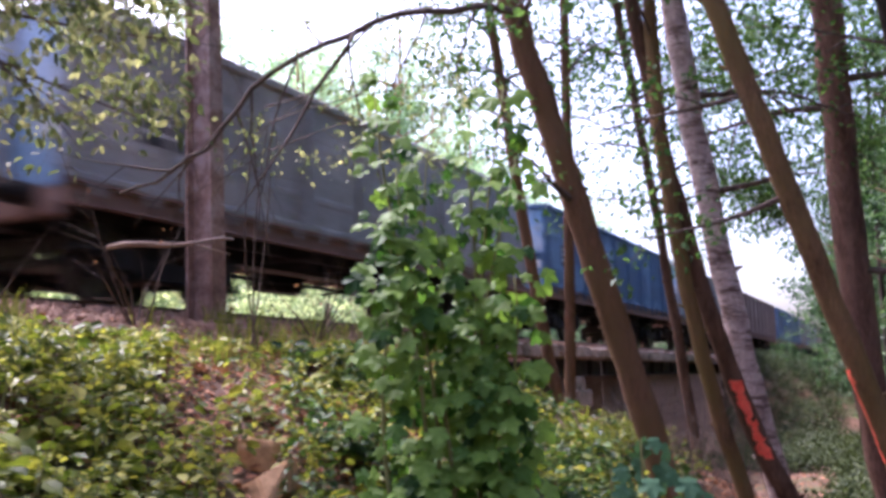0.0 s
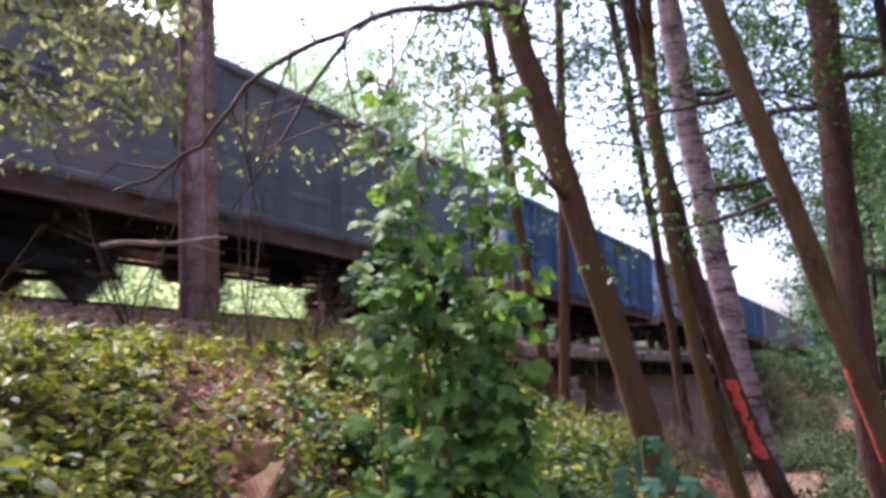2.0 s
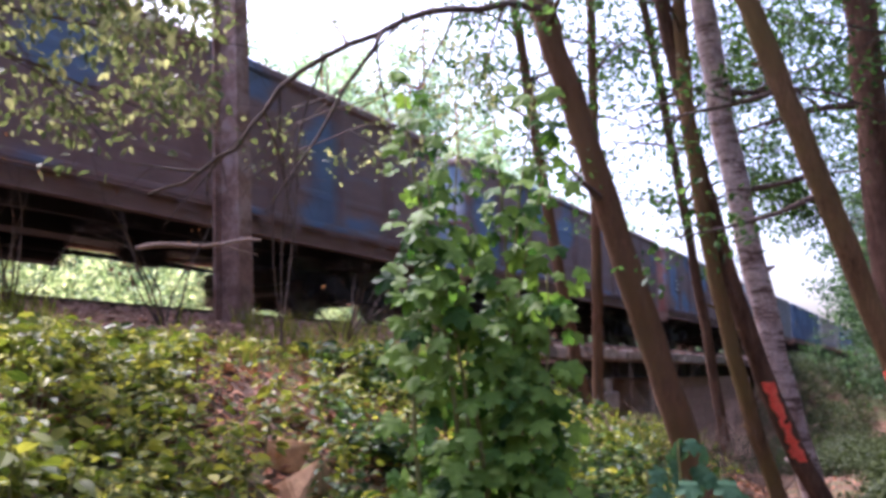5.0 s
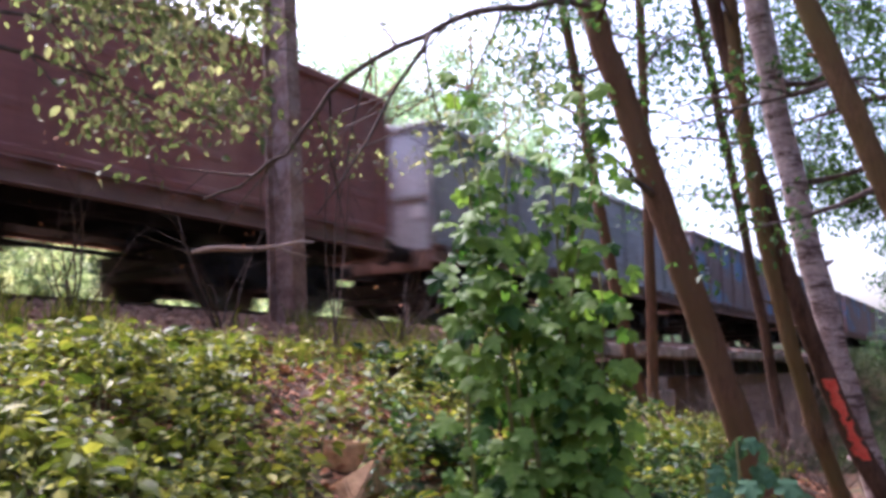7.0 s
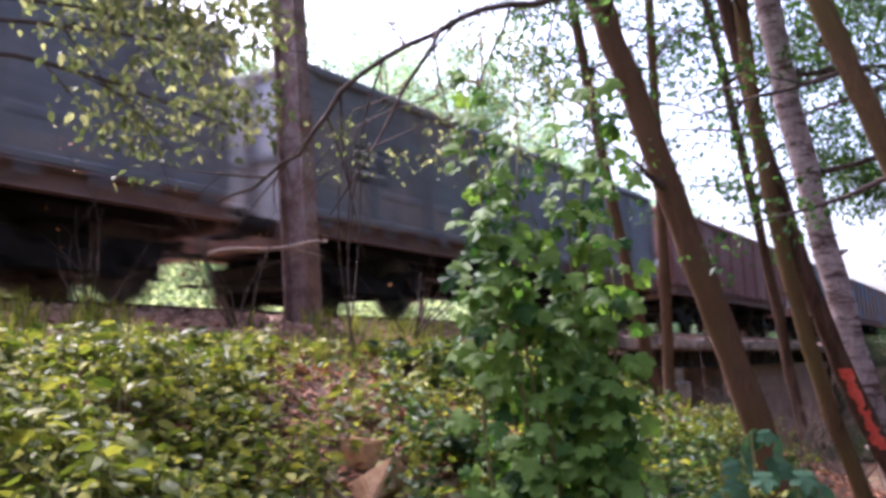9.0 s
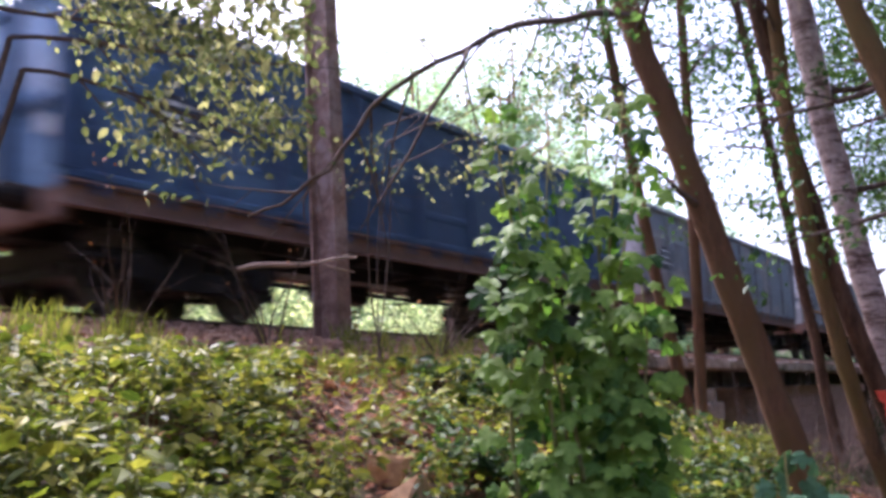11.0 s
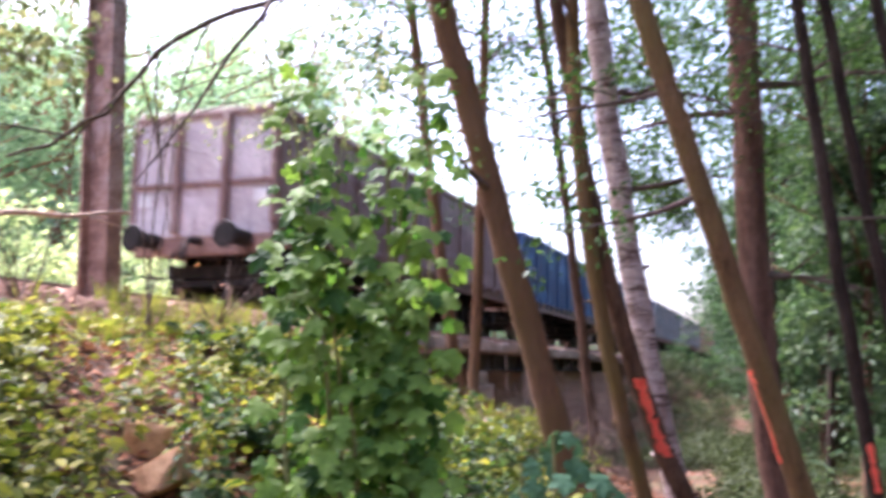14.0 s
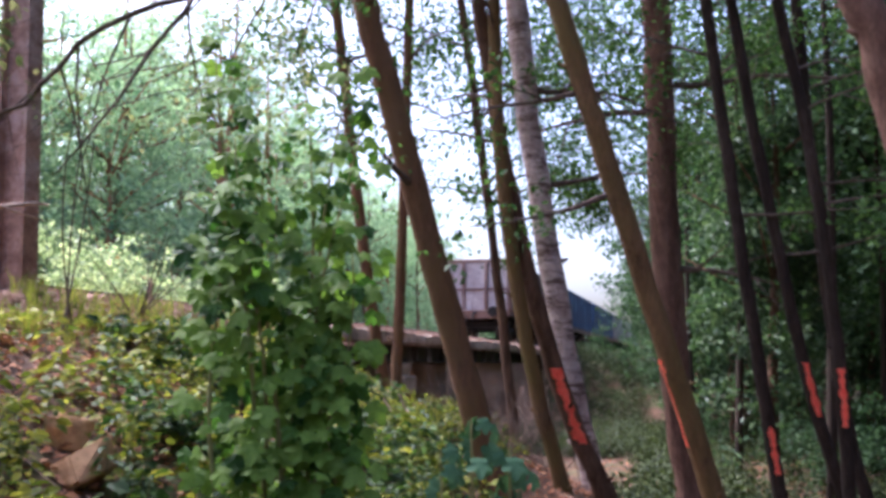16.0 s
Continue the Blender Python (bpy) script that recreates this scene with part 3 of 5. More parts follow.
    for s in (-1, 1):
        bg = part("bogie", Geo().box(-.22, .22, -.95, .95, .42, .78, .03), GEAR, w, "dark two-axle bogie", m=pose(s * 4.5, 0, 0))
        part("bolster", Geo().box(-.42, .42, -1.16, 1.16, .785, .938, .02), GEAR, bg)
        for x in (-1.36, 1.36):
            part("end_beam", Geo().box(x - .05, x + .05, -.93, .93, .5, .72, .015), GEAR, bg)
        for x in (-.9, .9):
            for y in (-.75, .75):
                part("brake_shoe", Geo().box(x + (.5 if x < 0 else -.62), x + (.62 if x < 0 else -.5), y - .06, y + .06, .28, .68, .02), GEAR, bg)
        for y in (-1.0, 1.0):
            g = Geo()
            prof = [(-1.28, .52), (-1.28, .66), (-.55, .66), (-.38, .5), (.38, .5), (.55, .66), (1.28, .66), (1.28, .52), (.7, .5), (.45, .28), (-.45, .28), (-.7, .5)]
            g.loft([[(x, y + d, z) for x, z in prof] for d in (-.07, .07)])
            part("side_frame", g, GEAR, bg)
            for x in (-.9, .9):
                part("axle_box", Geo().box(x - .14, x + .14, y - .02 + .1 * (1 if y > 0 else -1) - .09, y - .02 + .1 * (1 if y > 0 else -1) + .09, .32, .6, .03), GEAR, bg)
                for d in (-.28, .28):
                    g = Geo().cyl((x + d, y, .26), (x + d, y, .52), .075, 10).cyl((x + d, y, .24), (x + d, y, .27), .1, 10)
                    part("spring", g, GEAR, bg)
        for x in (-.36, .36, -1.44, 1.44):
            part("brake_beam", Geo().box(x - .03, x + .03, -.8, .8, .36, .46), GEAR, bg)
        for x in (-.9, .9):
            part("wheelset", wheel_me, None, bg, "dark steel wheelset with worn bright treads", m=pose(x, 0, .46))
    return w


PAINTED = {"side_wall", "top_rail", "lower_rail", "stake", "hinge", "end_wall", "end_rail", "end_post", "corner_post", "end_crossbar"}
# paint of the side, of the end that faces back, and label, from the front of the train to its rear
TRAIN = [
    (-6, "brown", "pale_grey", "brown open freight wagon with rust streaks"),
    (-5, "slate", "pale_grey", "slate-grey open freight wagon, rusty and dusty"),
    (-4, "blue", "pale_blue", "blue open freight wagon, faded and rusty"),
    (-3, "brown", "brown", "brown open freight wagon with rust streaks"),
    (-2, "slate", "pale_blue", "slate-grey open freight wagon, rusty and dusty"),
    (-1, "blue", "pale_blue", "blue open freight wagon, faded and rusty"),
    (0, "grey", "pale_blue", "grey open freight wagon with a faded bluish end"),
    (1, "blue", "pale_grey", "dark blue open freight wagon with faded paint"),
    (2, "slate", "pale_grey", "slate-grey open freight wagon, rusty and dusty"),
    (3, "patched", "red_brown", "brown open freight wagon with blue and grey paint patches"),
    (4, "patched", "pale_blue", "dark brown open freight wagon with blue paint patches"),
    (5, "patched", "pale_grey", "brown open freight wagon with blue and grey paint patches"),
    (6, "grey", "pale_grey", "grey open freight wagon with a pale end"),
    (7, "red_brown", "red_brown", "red-brown open freight wagon with worn paint"),
    (8, "slate", "pale_grey", "slate-grey open freight wagon, rusty and dusty"),
    (9, "slate", "violet_grey", "slate-grey open freight wagon, rusty and dusty"),
    (10, "deep_blue", "pale_blue", "bright blue open freight wagon"),
    (11, "deep_blue", "deep_blue", "bright blue open freight wagon with pale running gear"),
    (12, "brown", "violet_grey", "dark brown last wagon with a pale grey-brown end wall"),
]


def repaint(w, side, end):
    for o in w.children_recursive:
        base = o.name.split(".")[0]
        if base in PAINTED:
            slot = o.material_slots[0]
            slot.link = "OBJECT"
            slot.material = WAGON_PAINTS[end if base == "end_wall" else side]


def prime(w):
    """Pale running gear, as on one of the wagons."""
    for o in w.children_recursive:
        if o.name.split(".")[0] in ("sole_bar", "side_frame", "step", "headstock"):
            o.material_slots[0].link = "OBJECT"
            o.material_slots[0].material = BEIGE


def build_train():
    made = {}
    first = build_wagon()
    for n, (k, side, end, label) in enumerate(TRAIN):
        w = first if n == 0 else copy_thing(first, pose(0, TRACK_Y, 0))
        tagged(w, label)
        repaint(w, side, end)
        made[k] = w
    prime(made[11])
    return made


WAGONS = build_train()


# ---- the pole by the track ----
def build_pole():
    p = thing("steel_pole", "rust-brown riveted steel H-section pole beside the track", "pole", pose(7.06, 6.3, -.36, -1.6, -.85, 0))
    b, h, t, H = .105, .16, .016, 8.0
    taper = lambda z: 1 - .022 * z
    for s, lab in ((-1, "dark outer flange"), (1, "")):
        g = Geo().loft([[(x * taper(z), (s * h + d) * taper(z), z) for x, d in ((-b, -t), (b, -t), (b, t), (-b, t))] for z in (0, H)])
        part("flange", g, RUST, p, lab)
    g = Geo().loft([[(x, y * taper(z), z) for x, y in ((-t, -h + t + .002), (t, -h + t + .002), (t, h - t - .002), (-t, h - t - .002))] for z in (0, H)])
    part("web", g, RUST, p, "paler rust-brown web plate")
    g = Geo()
    for i in range(56):
        z = .1 + i * .14
        for y in (-.1, .1):
            g.tube([(-t, y * taper(z), z), (-t - .008, y * taper(z), z), (-t - .013, y * taper(z), z)], [.017, .014, .006], 7)
        for x in (-.07, .07):
            g.tube([(x * taper(z), (-h - t) * taper(z), z), (x * taper(z), (-h - t) * taper(z) - .011, z)], [.016, .008], 7)
    tagged(part("rivets", g, RUST, p), kind="stuff")
    part("base_plate", Geo().box(-.24, .24, -.3, .3, -.01, .03, .008), RUST, p)
    f = part("concrete_footing", Geo().box(7.06 - .5, 7.06 + .45, 6.3 - .45, 6.3 + .42, -.95, -.372, .05), BALLAST, None, "")
    tagged(f, "dirty concrete footing block sunk in the bank", "footing")


build_pole()


def build_small_wood():
    rng = random.Random(3)
    g = Geo()
    pts = [(5.55 + 1.62 * t, 6.07 + .03 * math.sin(6 * t), .24 + .27 * t + .02 * math.sin(9 * t)) for t in np.linspace(0, 1, 9)]
    g.tube(pts, [.022, .024, .023, .025, .022, .022, .02, .018, .012], 8, .16, rng)
    g.tube([pts[5], (6.72, 5.98, .36), (6.98, 5.93, .33)], [.014, .012, .006], 6, .15, rng)
    tagged(part("broken_branch", g, DEADWOOD, smooth=True), "pale broken branch caught across the steel pole", "branch")
    g = Geo()
    g.tube([(0, 0, -.2), (.01, 0, .1), (.02, 0, .3)], [.028, .026, .024], 7, .1, rng)
    tagged(part("wooden_stake", g, DEADWOOD, m=pose(8.64, 5.9, -.36)), "short pale wooden stake in the bank", "stake")


build_small_wood()


# ---- woody plants ----
def bend(p0, p1, p2, n=14):
    """Points of a smooth stem through three places."""
    p0, p1, p2 = Vector(p0), Vector(p1), Vector(p2)
    out = []
    for i in range(n + 1):
        t = i / n * 2
        out.append(p0 * ((t - 1) * (t - 2) / 2) + p1 * (t * (2 - t)) + p2 * (t * (t - 1) / 2))
    return out


def grown(p0, p1, p2, top):
    """The stem carried down into the ground and up to the height top."""
    pts = bend(p0, p1, p2)
    a, b = pts[0], (pts[1] - pts[0]).normalized()
    down = []
    while a.z > ground_z(a.x, a.y) - .15 and len(down) < 30:
        a = a - b * .25
        down.append(a.copy())
    pts = list(reversed(down)) + pts
    way = (pts[-1] - pts[-2]).normalized()
    while pts[-1].z < top:
        way = (way + Vector((0, 0, .06))).normalized()
        pts.append(pts[-1] + way * .6)
    return pts


def branch(geo, rng, start, way, length, radius, depth, tips, droop=-.12, wild=.28, seg=6, forks=None):
    """A limb that forks; tips gathers the places and directions where leaves sit."""
    n = max(4, int(length / .16))
    p, w = Vector(start), Vector(way).normalized()
    pts, rad = [p.copy()], [radius]
    for i in range(n):
        w = (w + Vector((rng.gauss(0, wild), rng.gauss(0, wild), rng.gauss(0, wild) + droop)) * (length / n) * 1.6).normalized()
        p = p + w * (length / n)
        pts.append(p.copy())
        rad.append(radius * (1 - .8 * (i + 1) / n))
        if depth > 0 and i > 0 and rng.random() < .55:
            side = Vector((rng.gauss(0, 1), rng.gauss(0, 1), rng.gauss(0, .7)))
            side = (side - w * side.dot(w)).normalized()
            into = geo
            if forks is not None:
                into = Geo()
                forks.append(into)
            branch(into, rng, p, w * .7 + side * .8, length * rng.uniform(.3, .55), rad[-1] * .6, depth - 1, tips, droop, wild, max(4, seg - 1), forks)
        if depth <= 1:
            tips.append((p.copy(), w.copy()))
    geo.tube(pts, rad, seg)


def leaf_tips(geo, tips, rng, size, shape=OVATE, per=2, jitter=.04, droop=.4):
    pos, way, up, sz = [], [], [], []
    for p, w in tips:
        for _ in range(per):
            d = np.array(w) * .5 + rng.normal(size=3) * .8 + np.array((0, 0, -droop))
            pos.append(np.array(p) + rng.normal(size=3) * jitter)
            way.append(d)
            up.append(rng.normal(size=3) * .55 + np.array((0, 0, 1)))
            sz.append(size * rng.uniform(.6, 1.25))
    if pos:
        leaves(geo, shape, pos, way, up, sz)


def clumps(geo, rng, centres, radius, per, size, shape=RHOMB, flat=.7):
    """Leaves gathered in clumps round the centres."""
    centres = np.asarray(centres, float)
    n = len(centres) * per
    c = np.repeat(centres, per, 0)
    rad = np.repeat(radius * rng.uniform(.6, 1.3, len(centres)), per)
    off = spread(rng, n) * (rng.random((n, 1)) ** .45) * rad[:, None]
    off[:, 2] *= flat
    way = off / (rad[:, None] + 1e-6) + rng.normal(size=(n, 3)) * .7 + np.array((0, 0, -.25))
    up = rng.normal(size=(n, 3)) * .6 + np.array((0, 0, 1))
    return leaves(geo, shape, c + off, way, up, size * rng.uniform(.6, 1.3, n))


def paint_mark(path, radius, spots, parent, turn=0.0):
    """Orange marks sprayed on a trunk: curved patches on the side towards the path through the wood."""
    for z0, z1, width in spots:
        rows = []
        for z in np.linspace(z0, z1, 24):
            i = min(range(len(path) - 1), key=lambda k: abs(path[k].z - z))
            a, b = path[i], path[i + 1]
            if b.z < z and i + 2 < len(path):
                a, b = b, path[i + 2]
            t = (z - a.z) / (b.z - a.z + 1e-6)
            c = a.lerp(b, t)
            face = math.atan2(-c.y, -c.x) + turn
            edge = (.55 + .45 * abs(math.sin((z - z0) * 17 + z0 * 7))) * (.8 + .5 * noise.noise((z * 31, z0 * 9, 1.0)))
            face += .1 * noise.noise((z * 11, z0 * 5, 4.0))
            rows.append([(c.x + (radius + .006) * math.cos(face + q * width * edge), c.y + (radius + .006) * math.sin(face + q * width * edge), z) for q in (-1, -.5, 0, .5, 1)])
        g = Geo()
        for r in rows:
            g.v.extend(r)
        g.f = [(i * 5 + j, i * 5 + j + 1, i * 5 + j + 6, i * 5 + j + 5) for i in range(23) for j in range(4)]
        me = g.mesh("paint_mark", ORANGE, True)
        part("paint_mark", me, None, parent, "orange sprayed paint mark")


def near_tree(label, bark, places, r0, r1, top, seed, marks=(), mark_turn=0.0, leaf=LEAF_TREE, limbs=(), crown=True, leaf_size=.075, name="tree", sprays=()):
    rng, nrng = random.Random(seed), np.random.default_rng(seed)
    path = grown(*places, top)
    base = path[0]
    t = thing(name, label, "tree", pose(base.x, base.y, ground_z(base.x, base.y)), group="trees of the wood beside the track")
    inv = Matrix.Translation((-base.x, -base.y, -ground_z(base.x, base.y)))
    n = len(path)
    fine, rad = [], []
    for i in range(n - 1):
        for k in range(3):
            f = (i + k / 3) / (n - 1)
            wob = Vector((noise.noise((i * .6 + k * .2, seed, 0)), noise.noise((i * .6 + k * .2, seed, 5)), 0)) * r0 * .22
            fine.append(path[i].lerp(path[i + 1], k / 3) + wob)
            low = max(0.0, 1 - (path[i].z - base.z) / .5)
            rad.append(.88 * (r0 + (r1 - r0) * f) * (1 + .45 * low * low + .07 * noise.noise((i * .9 + k * .3, seed, 8))))
    g = Geo().tube(fine, rad, 16, .03, rng)
    # knots and stubs of lost twigs
    for _ in range(9):
        i = rng.randrange(4, len(fine) - 1)
        a = rng.uniform(0, 6.28)
        d = Vector((math.cos(a), math.sin(a), .35))
        g.tube([fine[i] + d * rad[i] * .6, fine[i] + d * (rad[i] + .02), fine[i] + d * (rad[i] + rng.uniform(.03, .09))], [rad[i] * .3, rad[i] * .2, rad[i] * .1], 6)
    tr = part("trunk", g, bark, t, smooth=True, m=inv)
    if marks:
        for z0, z1, wd in marks:
            paint_mark(fine, np.interp(z0, [p.z for p in fine], rad), [(z0, z1, wd)], tr, mark_turn)
    tips = []
    for z, a, el, ln in limbs:
        i = min(range(len(fine)), key=lambda k: abs(fine[k].z - z))
        g = Geo()
        mine = []
        branch(g, rng, fine[i], (math.cos(radians(a)), math.sin(radians(a)), math.tan(radians(el))), ln, max(.012, rad[i] * .3), 2, mine, -.05, .3)
        part("limb", g, TWIG, t, m=inv)
        tips += mine
    if crown:
        i = len(fine) - 1
        for k in range(9):
            j = int(len(fine) * (.62 + .37 * rng.random()))
            a = rng.uniform(0, 6.28)
            g = Geo()
            mine = []
            branch(g, rng, fine[j], (math.cos(a), math.sin(a), .5), rng.uniform(1.4, 2.6), rad[j] * .35, 2, mine, 0, .2)
            part("limb", g, TWIG, t, m=inv)
            tips += mine
    for (x, y, z), (rx, ry, rz), count in sprays:
        i = min(range(len(fine)), key=lambda k: abs(fine[k].z - (z - .5)))
        g, mine = Geo(), []
        a, b = fine[i], Vector((x, y, z))
        g.tube(bend(a, a.lerp(b, .5) + Vector((0, 0, .25)), b, 8), [.028 - .0025 * k for k in range(9)], 6)
        for _ in range(3):
            branch(g, rng, a.lerp(b, rng.uniform(.6, 1)), (rng.gauss(0, 1), rng.gauss(0, 1), rng.gauss(0, .3)), rx * 1.2, .012, 2, mine, -.02, .25, 5)
        part("limb", g, TWIG, t, m=inv)
        g = Geo()
        cs = spread(nrng, count) * (nrng.random((count, 1)) ** .5) * np.array((rx, ry, rz)) + np.array((x, y, z))
        clumps(g, nrng, cs, .24, 26, .075, RHOMB, .7)
        leaf_tips(g, mine, nrng, .07, RHOMB, 4, .08)
        part("foliage", g, leaf, t, "small dark green leaves", m=inv)
    if tips:
        g = Geo()
        leaf_tips(g, tips, nrng, leaf_size, RHOMB, 5, .11)
        part("crown", g, leaf, t, "loose crown of small green leaves", m=inv)
    return t


def build_near_trees():
    # sprays centred above 7 m are unseen, added to shade bank and floor
    near_tree("leaning brown-barked tree with a smooth trunk", BARK_BROWN, [(7.2, 1.69, -1.89), (6.635, 2.16, .29), (6.2, 2.51, 1.95)], .132, .09, 9, 11,
              limbs=[(.42, 170, 25, .9), (1.75, 215, 5, 1.1)])
    near_tree("slender brown tree at the edge of the bank", BARK_BROWN, [(12.4, 4.57, -.94), (12.01, 4.75, .95), (11.35, 4.99, 4.42)], .115, .07, 9, 12, limbs=[(3.4, 30, 20, 1.8)],
              sprays=[((11.5, 5.9, 4.4), (1.2, 1.1, 1.5), 34), ((11.9, 5.3, 2.6), (.6, .5, .6), 9), ((10.0, 7.4, 7.4), (2.2, 1.8, .9), 80)])
    near_tree("slender straight tree at the edge of the bank", BARK_BROWN, [(12.065, 4.2, -1.22), (11.76, 4.03, 1.26), (11.385, 3.85, 4.2)], .095, .06, 9, 13, limbs=[(2.6, -30, 15, 1.5), (3.6, 100, 20, 1.6)],
              sprays=[((12.8, 7.0, 7.7), (2.1, 1.6, .9), 70), ((9.0, 5.6, 7.6), (1.8, 1.5, .8), 50), ((12.2, 3.2, 3.7), (.9, .6, .9), 20), ((9.3, 4.35, 2.75), (.75, .6, .6), 16)])
    near_tree("thin leaning tree with grey-brown bark", BARK_DARK, [(12.975, 2.69, -2.17), (12.38, 2.91, .85), (11.83, 3.16, 3.56)], .09, .055, 8, 14, limbs=[(1.4, 60, 20, 1.6), (2.3, 200, 15, 1.8), (3.0, -40, 10, 1.8)],
              sprays=[((12.5, 2.2, 3.9), (1.5, .9, 1.2), 46), ((12.9, 1.4, 3.0), (.9, .6, .8), 22), ((12.8, 2.0, 2.0), (1.2, .6, .8), 20), ((14.6, 2.3, 3.3), (1.5, .8, 1.3), 60), ((14.9, 1.7, 4.7), (1.6, .9, 1.1), 60), ((14.2, 1.9, 1.9), (1.1, .6, .8), 60), ((15.3, 2.0, 1.75), (1.0, .55, .5), 45), ((15.0, 5.6, 7.4), (2.0, 1.6, .9), 60)])
    near_tree("leaning tree with mossy olive bark", BARK_MOSSY, [(9.07, 1.44, -2.11), (8.51, 1.83, .22), (8.11, 1.89, 2.54)], .09, .06, 9, 15, limbs=[(1.6, 70, 20, 1.2), (2.2, 190, 20, 1.5)])
    near_tree("leaning dark tree sprayed with orange marks", BARK_DARK, [(9.35, 1.1, -2.13), (8.76, 1.67, -.19), (8.13, 2.06, 2.59)], .118, .055, 9, 16,
              marks=[(-1.3, -1.0, .75), (-1.56, -1.28, .6), (-1.74, -1.54, .8)], mark_turn=.15, limbs=[(1.2, 60, 20, 1.3), (2.1, 10, 20, 1.5)])
    near_tree("birch with pale peeling bark and dark rings", BARK_BIRCH, [(9.98, 1.24, -2.21), (9.39, 1.62, .31), (8.88, 1.84, 2.82)], .15, .12, 11, 17, limbs=[(1.9, -70, 0, 1.9), (.9, -60, -5, 1.6)], name="birch", sprays=[((9.5, .3, 3.4), (1.5, 1.3, .9), 22), ((11.2, 3.3, 8.2), (2.0, 1.6, .8), 60)])
    near_tree("leaning tree with olive-brown bark and an orange line", BARK_MOSSY, [(7.62, 0, -2.0), (7.17, .6, .12), (6.8, 1.09, 1.88)], .105, .085, 9, 18,
              marks=[(-1.02, -.92, .5), (-1.6, -1.02, .16)], mark_turn=-1.0, limbs=[(.4, 100, -20, 1.2), (1.2, 90, 0, 1.3)])
    near_tree("tall pine with reddish-brown scaly bark", BARK_PINE, [(11.18, .27, -2.5), (10.76, .45, .31), (10.38, .47, 3.24)], .2, .165, 14, 19,
              limbs=[(1.9, 80, 10, 1.8), (2.2, -80, 5, 2.0), (.2, -100, -10, 1.2)], name="pine_tree", sprays=[((10.5, -1.6, 3.6), (1.5, 1.3, 1.0), 24), ((13.4, .6, 3.7), (1.4, .8, 1.1), 44), ((14.5, .5, 2.3), (1.2, .6, 1.0), 40), ((14.4, -.6, 4.2), (1.5, .9, 1.1), 50), ((13.6, 3.4, 8.6), (2.2, 1.8, .9), 70), ((15.5, 1.5, 8.8), (2.0, 1.6, .9), 60)])
    near_tree("thin tree, bark darkened for shade, orange mark low on the trunk", BARK_SHADE_DARK, [(9.06, -.57, -2.06), (8.68, -.29, .2), (8.33, -.05, 2.36)], .075, .05, 9, 20,
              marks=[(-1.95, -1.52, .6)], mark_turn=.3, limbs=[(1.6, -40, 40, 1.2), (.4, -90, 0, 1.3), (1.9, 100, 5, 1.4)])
    near_tree("thin bent tree sprayed with an orange band", BARK_SHADE_DARK, [(9.22, -1.12, -2.05), (8.91, -.74, -.51), (8.4, -.27, 2.37)], .072, .05, 9, 21,
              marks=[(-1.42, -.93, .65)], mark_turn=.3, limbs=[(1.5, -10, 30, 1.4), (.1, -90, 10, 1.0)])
    near_tree("thin crooked tree sprayed with an orange band", BARK_SHADE_DARK, [(8.97, -1.15, -1.72), (8.65, -.99, .38), (8.31, -.66, 2.29)], .07, .048, 9, 22,
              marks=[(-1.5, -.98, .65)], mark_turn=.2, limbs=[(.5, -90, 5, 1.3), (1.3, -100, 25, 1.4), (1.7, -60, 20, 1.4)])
    near_tree("thin tree among the trunks, bark darkened for shade", BARK_SHADE_DARK, [(10.05, -1.43, -2.15), (9.76, -1.16, -.47), (9.29, -.92, 2.65)], .075, .05, 9, 23, limbs=[(1.8, -80, 20, 1.6), (.8, -90, 0, 1.5)])
    near_tree("thick brown trunk at the edge of the wood", BARK_PINE, [(6.3, -1.62, -1.8), (5.94, -1.13, .58), (5.7, -.8, 1.6)], .14, .12, 10, 24)
    # the wood goes on behind: unseen trees, added to dim light from there
    rng = random.Random(50)
    for i, (x, y) in enumerate([(-4, -3.5), (-7, 1.0), (1.5, -6), (6, -7), (-2, -8), (11, -6), (-10, -4)]):
        near_tree("leaning tree with olive-brown bark", BARK_BROWN, [(x, y, -2.4), (x + .2, y + .1, .5), (x + rng.uniform(-.5, .5), y + .4, 3)], .13, .1, 10, 60 + i)


build_near_trees()


